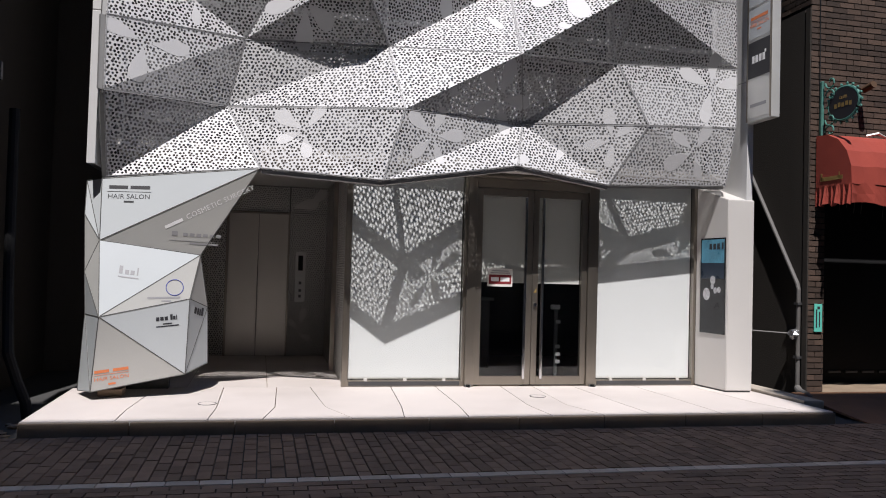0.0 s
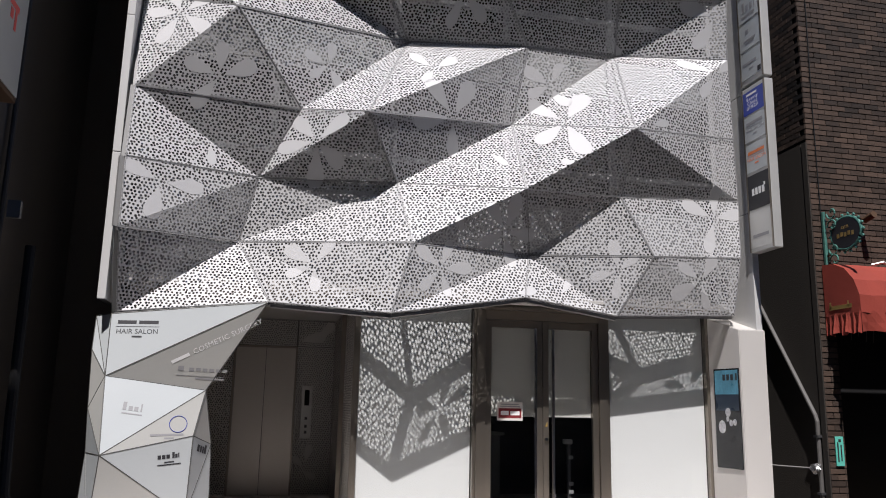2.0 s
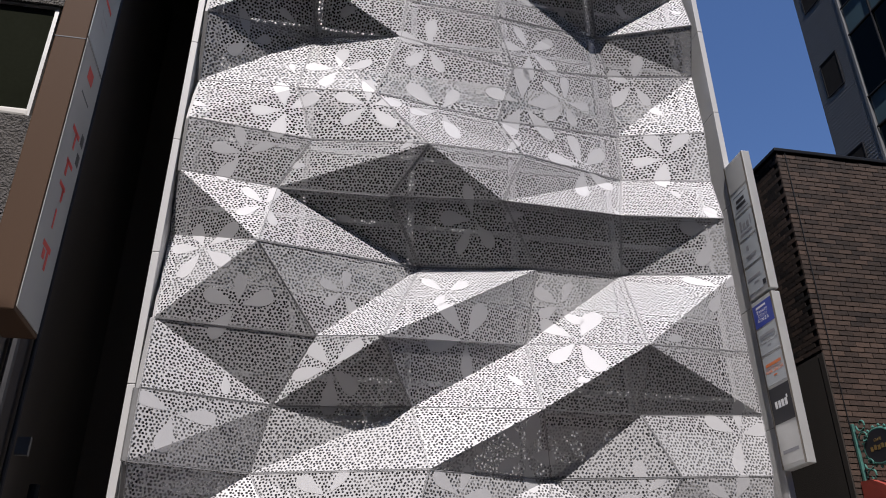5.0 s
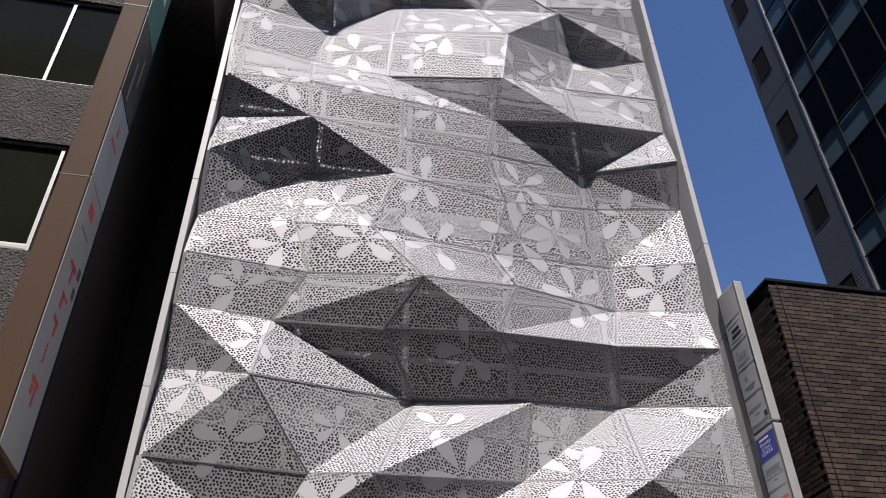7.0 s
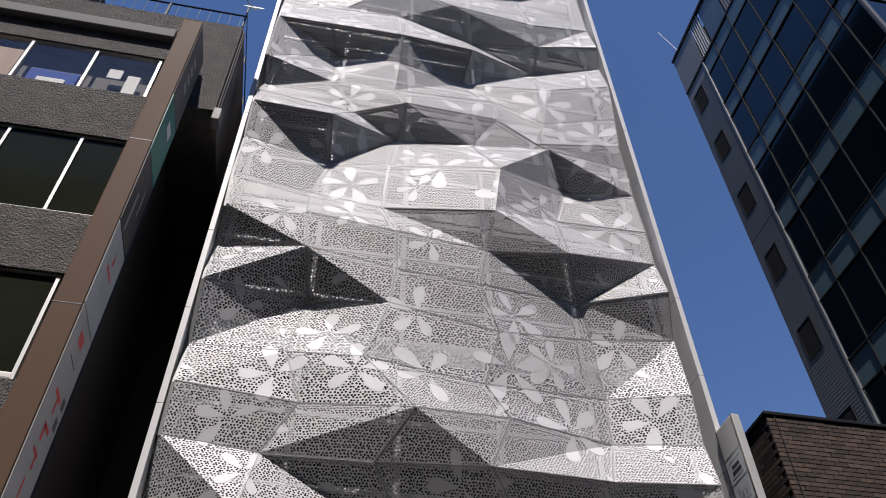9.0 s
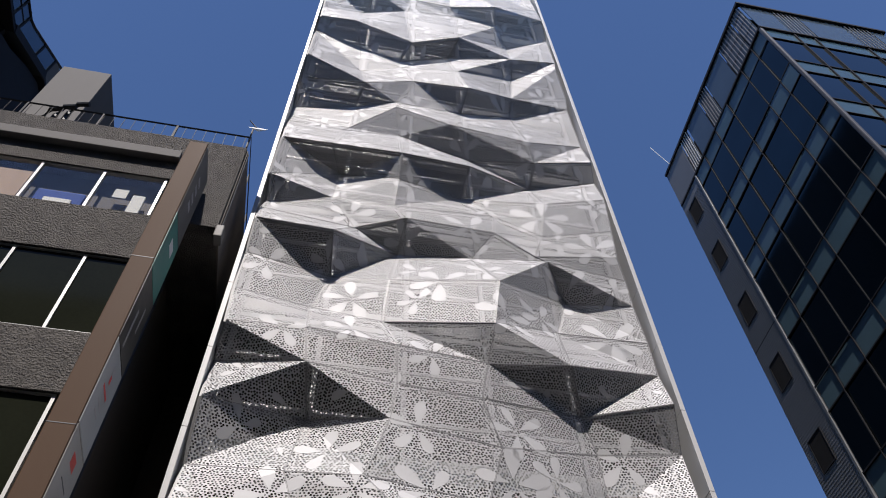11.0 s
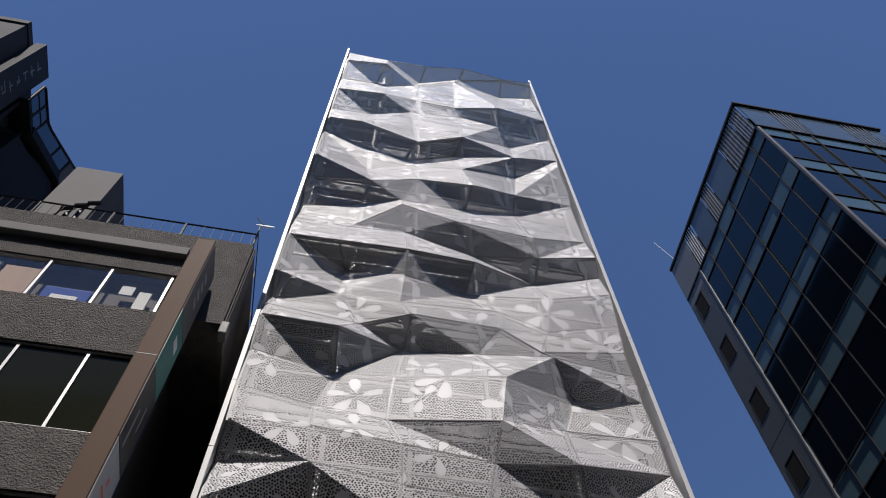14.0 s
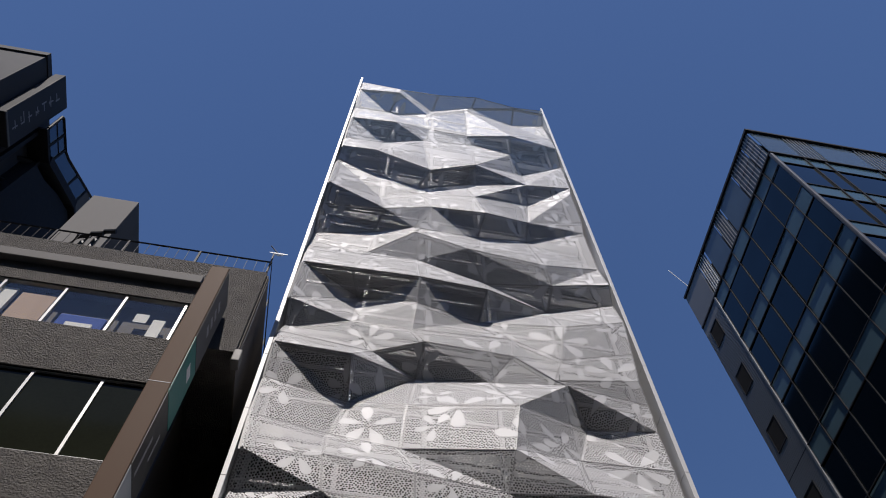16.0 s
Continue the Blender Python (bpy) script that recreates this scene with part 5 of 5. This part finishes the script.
bars([(0.0, 6.35, 0.26, 0.06), (0.02, 6.25, 0.05, 0.2), (0.04, 5.98, 0.22, 0.05), (-0.02, 5.9, 0.06, 0.18), (0.0, 5.68, 0.2, 0.05), (0.05, 5.6, 0.05, 0.16), (0.0, 5.3, 0.04, 0.22), (0.0, 4.98, 0.26, 0.06), (-0.05, 4.88, 0.08, 0.1), (0.06, 4.85, 0.06, 0.2)], fm, M_RED, blade)
bars([(0.24, 6.4, 0.1, 0.14), (0.24, 6.15, 0.1, 0.14), (0.0, 6.8, 0.3, 0.02)], fm, M_INK, blade)
bars([(0.0, 7.1, 0.2, 0.16), (0.0, 8.35, 0.06, 0.12), (0.0, 8.15, 0.3, 0.05)], fm, M_RED, blade)
bars([(0.0, 8.5, 0.1, 0.1), (0.0, 7.95, 0.26, 0.04), (0.0, 7.82, 0.2, 0.04)], fm, M_GREYINK, blade)
bars([(-0.1, 9.2, 0.06, 0.7), (0.12, 9.6, 0.05, 0.5)], fm, M_GREYINK, blade)
bars([(0.05, 11.2, 0.25, 0.2)], fm, M_WHITEINK, blade)
bars([(0.0, 12.3 + 0.25 * k, 0.2, 0.12) for k in range(4)], fm, M_GREYINK, blade)

# ---- taller dark building further west with sign and escape stair
fw = tagged(part("far_west_building", boxes([(-22, -9.95, 6.85, 16, -0.16, 23.5)]), M_SLATE), "tall dark building with roof parapet further down the street", "building", kind="structure")
part("parapet", boxes([(-22, -9.92, 6.80, 7.66, 23.5, 23.75)]), M_SLATE, fw)
SGB = 20.35
fs = thing("far_projecting_sign", "black projecting sign with pale vertical lettering", "sign")
part("sign_casing", box(-9.90, -9.60, 7.43, 8.40, SGB, 23.9, 0.02), M_SLATE, fs)
part("end_frame", box(-9.598, -9.59, 7.45, 8.38, SGB + 0.02, SGB + 0.10), M_CONCS, fs)
sr = random.Random(41)
for k in range(7):
    zc = 23.3 - 0.42 * k
    strokes = [(sr.uniform(-0.06, 0.06), zc + sr.uniform(-0.1, 0.1), sr.uniform(0.2, 0.34), 0.045), (sr.uniform(-0.1, 0.1), zc, 0.045, sr.uniform(0.2, 0.3)), (sr.uniform(-0.1, 0.1), zc - 0.08, 0.14, 0.04)]
    bars(strokes[: 2 + k % 2], FACE_E(-9.599, 7.9, 0), M_GREYINK, fs)
st = thing("escape_stair", "dark steel escape stair with tinted guard panels", "stair")
SXE = -9.40
part("landing", box(-12.4, SXE + 0.03, 8.42, 9.42, 22.05, 22.16, 0.01), M_RAIL, st)
bm = bmesh.new()
beam((SXE - 0.6, 9.38, 22.08), (SXE - 0.6, 11.35, 23.55), 1.24, 0.10, (0, -0.6, 0.8), bm)
part("flight", bm, M_RAIL, st)
for xx in (SXE, SXE - 1.2):
    bm = bmesh.new()
    beam((xx, 9.36, 22.16), (xx, 11.4, 23.68), 0.26, 0.05, (1, 0, 0), bm)
    part("stringer", bm, M_RAIL, st)
rail_pts = [(SXE, 8.44, 22.2), (SXE, 8.40, 23.10), (SXE, 8.46, 23.18), (SXE, 9.50, 23.22), (SXE, 9.78, 23.38), (SXE, 11.74, 25.0), (SXE, 11.86, 25.06), (SXE, 12.9, 25.06), (SXE, 12.94, 23.9)]
part("handrail", tube(rail_pts, 0.045, 8), M_RAIL, st)
for y0, z0, z1 in ((8.95, 22.1, 23.2), (9.42, 22.1, 23.22), (10.55, 22.95, 24.05), (11.3, 23.5, 24.65)):
    part("post", box(SXE - 0.03, SXE + 0.03, y0 - 0.03, y0 + 0.03, z0, z1), M_RAIL, st)
part("middle_rail", tube([(SXE, 8.44, 22.72), (SXE, 9.44, 22.74)], 0.025, 6), M_RAIL, st)
for outline in ([(8.48, 22.24), (8.92, 22.24), (8.92, 23.15), (8.48, 23.12)], [(8.98, 22.24), (9.39, 22.24), (9.39, 23.17), (8.98, 23.16)],
                [(9.46, 22.32), (10.52, 23.10), (10.52, 23.96), (9.80, 23.34), (9.46, 23.18)], [(10.59, 23.16), (11.27, 23.66), (11.27, 24.56), (10.59, 24.0)]):
    part("guard_panel", prism(outline, SXE - 0.008, SXE + 0.008, "x"), M_DARKGLASS, st)
part("upper_landing", box(-12.2, SXE + 0.03, 11.36, 12.95, 23.58, 23.70, 0.01), M_RAIL, st)
for y0, y1 in ((11.36, 12.1), (12.16, 12.88)):
    part("guard_panel", prism([(y0, 23.74), (y1, 23.74), (y1, 25.0), (y0, 25.0 if y0 > 12 else 24.68)], SXE - 0.008, SXE + 0.008, "x"), M_CONCS, st)
part("stair_wall", prism([(9.3, 17.0), (13.0, 17.0), (13.0, 23.56), (11.5, 23.4), (10.7, 22.8), (9.9, 22.0), (9.3, 21.6)], -12.2, SXE - 0.1, "x"), M_RAIL, st)
for z0, z1 in ((20.7, 22.0), (19.2, 20.6), (17.6, 19.1)):
    bm = bmesh.new()
    beam((-10.6, 8.6, z0), (-9.75, 9.5, z1), 0.24, 0.12, (0, -1, 0), bm)
    part("brace", bm, M_RAIL, st)
for y0 in (8.5, 9.36):
    part("column", box(-9.72, -9.60, y0, y0 + 0.12, LT - 0.1, 22.05), M_RAIL, st)

# ---- blue glass office block to the east
GX, GYF, GYB, GT, XE = 14.0, 7.72, 15.62, 29.52, 20.4
glassb = tagged(part("glass_office_block", boxes([(GX + 0.06, 26, GYF + 0.06, GYB, -0.16, GT), (GX + 0.3, XE - 0.2, GYF + 0.3, GYB - 0.3, GT, 31.6)]), M_BLACK), "blue glazed office block with grey clad stair strip", "building", kind="structure")
strip = part("clad_strip", boxes([(GX - 0.02, GX + 0.055, 14.14, GYB + 0.02, -0.1, GT), (GX - 0.02, GX + 0.055, 14.02, GYB + 0.02, GT + 0.002, 32.1)]), M_CLAD, glassb)
bm = bmesh.new()
for k in range(230):
    box(GX - 0.026, GX - 0.021, 14.16, GYB + 0.01, 6.0 + k * 0.1, 6.045 + k * 0.1, 0, bm)
part("cladding_ribs", bm, M_CLAD, strip)
part("clad_joint", boxes([(GX - 0.03, GX - 0.0265, 14.16, GYB + 0.01, z, z + 0.03) for z in (GT - 0.02, 20.4, 11.3)]), M_RAIL, strip)
for k in range(8):
    zc = 28.2 - 3.1 * k
    wv = part("stair_window", boxes([(GX - 0.05, GX - 0.027, 14.62, 14.65, zc - 0.55, zc + 0.6), (GX - 0.05, GX - 0.027, 15.30, 15.33, zc - 0.55, zc + 0.6), (GX - 0.05, GX - 0.027, 14.65, 15.30, zc - 0.55, zc - 0.52), (GX - 0.05, GX - 0.027, 14.65, 15.30, zc + 0.57, zc + 0.6)]), M_RAIL, strip)
    part("dark_pane", box(GX - 0.038, GX - 0.028, 14.65, 15.30, zc - 0.52, zc + 0.57), M_BLACK, wv)
part("corner_trim", boxes([(GX - 0.06, GX + 0.06, 14.03, 14.13, -0.1, GT)], 0.02), M_CLAD, glassb)
part("corner_column", boxes([(GX - 0.05, GX + 0.09, GYF - 0.05, GYF + 0.09, 1, GT)], 0.04), M_GREYM, glassb)
ys = [GYF + 0.09, 8.52, 9.40, 10.79, 11.95, 13.12, 14.02]
xs = [GX + 0.09, 15.33, 16.15, 18.34, 20.4, 22.5, 24.6]
BANDS = [("spandrel_pane", 28.62, GT - 0.02, M_SPANDREL)]
for k in range(9):
    BANDS.append(("window_pane", 26.52 - 3.05 * k, 28.58 - 3.05 * k, M_TOWERGLASS))
    BANDS.append(("spandrel_pane", 25.57 - 3.05 * k, 26.48 - 3.05 * k, M_SPANDREL))
gr = random.Random(23)
for name, z0, z1, m1 in BANDS:
    for i in range(6):
        pn = part(name, box(-0.0275, 0.0275, ys[i] + 0.02, ys[i + 1] - 0.02, z0, z1), m1, glassb)
        pn.location.x = GX + 0.0225
        pn.rotation_euler = (0, gr.uniform(-0.001, 0.001), 0)
    for i in range(6):
        part(name, box(xs[i] + 0.03, xs[i + 1] - 0.03, GYF - 0.005, GYF + 0.05, z0, z1), m1, glassb)
    part("transom_bar", boxes([(GX - 0.045, GX - 0.012, GYF + 0.09, 14.03, z0 - 0.045, z0 - 0.001), (GX + 0.09, 24.6, GYF - 0.045, GYF - 0.008, z0 - 0.045, z0 - 0.001)]), M_RAIL, glassb)
for y0 in ys[1:-1]:
    part("mullion", box(GX - 0.055, GX - 0.006, y0 - 0.016, y0 + 0.016, 1, GT), M_RAIL, glassb)
for x0 in xs[1:]:
    part("mullion", box(x0 - 0.028, x0 + 0.028, GYF - 0.055, GYF - 0.006, 1, GT), M_RAIL, glassb)
part("roof_edge", boxes([(GX - 0.06, 26, GYF - 0.08, GYB, GT + 0.002, GT + 0.10), (GX - 0.08, GX + 0.05, GYF - 0.1, GYB + 0.05, 32.10, 32.24), (GX + 0.052, XE, GYF - 0.1, GYF + 0.05, 32.10, 32.24)]), M_RAIL, glassb)
# roof screen: glass sheets with groups of bright upright bars between
for y0, y1 in ((7.8, 8.45), (9.7, 11.15), (11.95, 13.2)):
    part("roof_screen", box(GX, GX + 0.03, y0, y1 - 0.03, GT + 0.12, 32.08), M_SCREEN, glassb)
for y0, y1, bars_n in ((7.8, 8.45, 5), (8.5, 9.65, 7), (11.2, 11.9, 5), (13.3, 13.95, 5)):
    part("roof_screen", box(GX + 0.02, GX + 0.04, y0, y1, GT + 0.12, 32.08), M_SCREEN, glassb)
    for j in range(bars_n):
        yy = y0 + (y1 - y0) * (j + 0.5) / bars_n
        part("roof_louvre", box(GX - 0.03, GX - 0.002, yy - 0.016, yy + 0.016, GT + 0.12, 32.08), M_CLAD if y0 < 13 else M_ALU, glassb)
part("screen_rail", boxes([(GX - 0.02, GX - 0.001, 7.8, 9.65, z, z + 0.03) for z in (30.3, 31.0, 31.6)]), M_RAIL, glassb)
for x0, x1 in ((14.1, 15.35), (16.5, 18.4), (19.7, 20.35)):
    part("roof_screen", box(x0, x1, GYF, GYF + 0.03, GT + 0.12, 32.08), M_SCREEN, glassb)
for x0, x1 in ((15.4, 16.45), (18.45, 19.65)):
    part("roof_screen", box(x0, x1, GYF + 0.02, GYF + 0.05, GT + 0.12, 32.08), M_SCREEN, glassb)
    for j in range(6):
        xx = x0 + (x1 - x0) * (j + 0.5) / 6
        part("roof_louvre", box(xx - 0.016, xx + 0.016, GYF - 0.03, GYF - 0.002, GT + 0.12, 32.08), M_CLAD, glassb)
rod = thing("lightning_rod", "thin rod on the glass block roof", "rod")
part("rod", tube([(GX + 0.2, GYB - 0.6, 31.4), (GX - 0.5, GYB - 0.4, 33.9)], 0.02, 5), M_ALU, rod)

# ---- unseen plain buildings close the street behind and beside the camera and shade it
opp = tagged(part("opposite_building", boxes([(-40, 60, -9, -2.2, -0.16, 17.53)]), M_OPP), "plain plastered building on the opposite side of the street", "building", kind="structure")
# added out of view to shade the ground west and east of the platform
part("shade_block", box(-40, -4.68, -9, -2.2, 17.535, 21.0), M_OPP, opp)
part("shade_block", box(3.72, 60, -9, -2.2, 17.535, 20.0), M_OPP, opp)
tagged(part("rear_building", box(-60, 80, -24, -9.01, -0.16, 29.6), M_OPP), "unseen plain taller block behind the opposite row", "building", kind="structure")
for k in range(4):
    for i in range(24):
        part("opposite_window", box(-20 + i * 1.9, -18.8 + i * 1.9, -2.2, -2.17, 1.2 + 4 * k, 3.4 + 4 * k), M_WINGLASS, opp)

# ---- paving bricks, last
cells = []
for r in range(9):
    y0 = 7.40 - 0.205 * (r + 1)
    for i in range(86):
        x0 = -2.4 + i * 0.105
        cells.append((x0, x0 + 0.1, y0 + (0.1 if i % 2 else 0), y0 + 0.2 + (0.1 if i % 2 else 0)))
cells = [(a, b, max(c, 5.838), min(d, 7.395)) for a, b, c, d in cells if d > 5.90 and c < 7.33]
for r in range(18):
    y0 = 5.715 - 0.105 * (r + 1)
    for i in range(46):
        x0 = -2.4 + i * 0.205 + (0.1 if r % 2 else 0)
        cells.append((x0, x0 + 0.2, y0, y0 + 0.1))
pr = random.Random(9)
base = {}
for w, d in ((0.1, 0.2), (0.2, 0.1)):
    bm = box(-w / 2 + 0.003, w / 2 - 0.003, -d / 2 + 0.003, d / 2 - 0.003, -0.03, 0.0, 0.0)
    bmesh.ops.bevel(bm, geom=[e for e in bm.edges if all(v.co.z > -0.01 for v in e.verts)], offset=0.005, segments=1, affect="EDGES")
    me = bpy.data.meshes.new("paver")
    bmesh.ops.recalc_face_normals(bm, faces=bm.faces)
    bm.to_mesh(me)
    bm.free()
    me.materials.append(M_PAVER)
    base[w] = me
near = [c for c in cells if 5.9 < c[2] < 7.0 and 0.2 < c[0] < 2.9 and c[3] - c[2] > 0.19][:300]
rest = [c for c in cells if c not in near]
for c in near:
    if c[3] - c[2] < 0.19:
        continue
    ob = new("paver", base[0.1 if c[1] - c[0] < 0.15 else 0.2])
    ob.location = ((c[0] + c[1]) / 2, (c[2] + c[3]) / 2, -0.128 + pr.uniform(-0.002, 0.002))
    ob.rotation_euler = (pr.uniform(-0.01, 0.01), pr.uniform(-0.01, 0.01), pr.uniform(-0.006, 0.006))
    ob.parent = road


def joined(name, cells, shape, material, parent, label):
    """Many alike pieces as one mesh."""
    v, f = [], []
    for c in cells:
        k = len(v)
        pv, pf = shape(c)
        v += pv
        f += [tuple(i + k for i in q) for q in pf]
    me = bpy.data.meshes.new(name)
    me.from_pydata(v, [], f)
    me.materials.append(material)
    ob = new(name, me)
    ob.parent = parent
    return tagged(ob, label, kind="stuff")


CUBE_F = [(0, 1, 3, 2), (4, 6, 7, 5), (0, 4, 5, 1), (2, 3, 7, 6), (1, 5, 7, 3)]


def paver_shape(c):
    j = pr.uniform(-0.003, 0.003)
    return [(x, y, z + (j if z > -0.13 else 0)) for x in (c[0] + 0.003, c[1] - 0.003) for y in (c[2] + 0.003, c[3] - 0.003) for z in (-0.158, -0.128)], CUBE_F


joined("pavers", rest, paver_shape, M_PAVER, road, "dark brown paving bricks")
for i in range(40):
    x0 = -2.4 + i * 0.225
    part("marking_block", box(x0 + 0.003, x0 + 0.222, 5.722, 5.83, -0.158, -0.126, 0.004), M_LINE, road)

# ---- bricks of the club building, last
CO, BL = 0.0755, 0.215
wall_cells = []
for r in range(112):
    z0 = -0.10 + r * CO
    if z0 + CO > BT:
        break
    for i in range(33):
        x0 = BX + i * BL + (BL / 2 if r % 2 else 0)
        if r % 2 and i == 0:
            wall_cells.append((BX, BX + BL / 2, z0, z0 + CO))
        x1 = x0 + BL
        if x1 > 13.9:
            continue
        if z0 < 3.28:
            if x0 >= 7.13:
                continue
            x1 = min(x1, 7.14)
        wall_cells.append((x0, x1, z0, z0 + CO))


def brick_shape(c):
    d = pr.uniform(-0.004, 0.004)
    w, h = 0.004, 0.011
    return [(x, y + (d if y < BY + 0.01 else 0), z) for x in (c[0] + w, c[1] - w) for y in (BY + 0.035, BY + 0.0) for z in (c[2] + h, c[3] - h * 0.3)], CUBE_F


near = [c for c in wall_cells if 5.4 < c[2] < 8.2 and c[0] < 8.6 and c[1] - c[0] > 0.2][:300]
me = bpy.data.meshes.new("brick")
pv, pf = brick_shape((-BL / 2, BL / 2, -CO / 2, CO / 2))
me.from_pydata([(x, y - BY, z) for x, y, z in pv], [], pf)
me.materials.append(M_BRICK)
for c in near:
    ob = new("brick", me)
    ob.location = ((c[0] + c[1]) / 2, BY + pr.uniform(-0.004, 0.004), (c[2] + c[3]) / 2)
    ob.parent = club
chosen = set(near)
joined("bricks", [c for c in wall_cells if c not in chosen], brick_shape, M_BRICK, club, "dark brown bricks")
side = []
for r in range(68, 110):
    for i in range(14):
        y0 = BY + 0.01 + i * BL + (BL / 2 if r % 2 else 0)
        side.append((y0, y0 + BL, -0.10 + r * CO, -0.10 + (r + 1) * CO))
joined("side_bricks", side, lambda c: ([(x, y, z) for x in (BX + 0.035, BX - 0.002) for y in (c[0] + 0.005, c[1] - 0.005) for z in (c[2] + 0.011, c[3] - 0.003)], CUBE_F), M_BRICK, club, "dark brown bricks of the side wall")
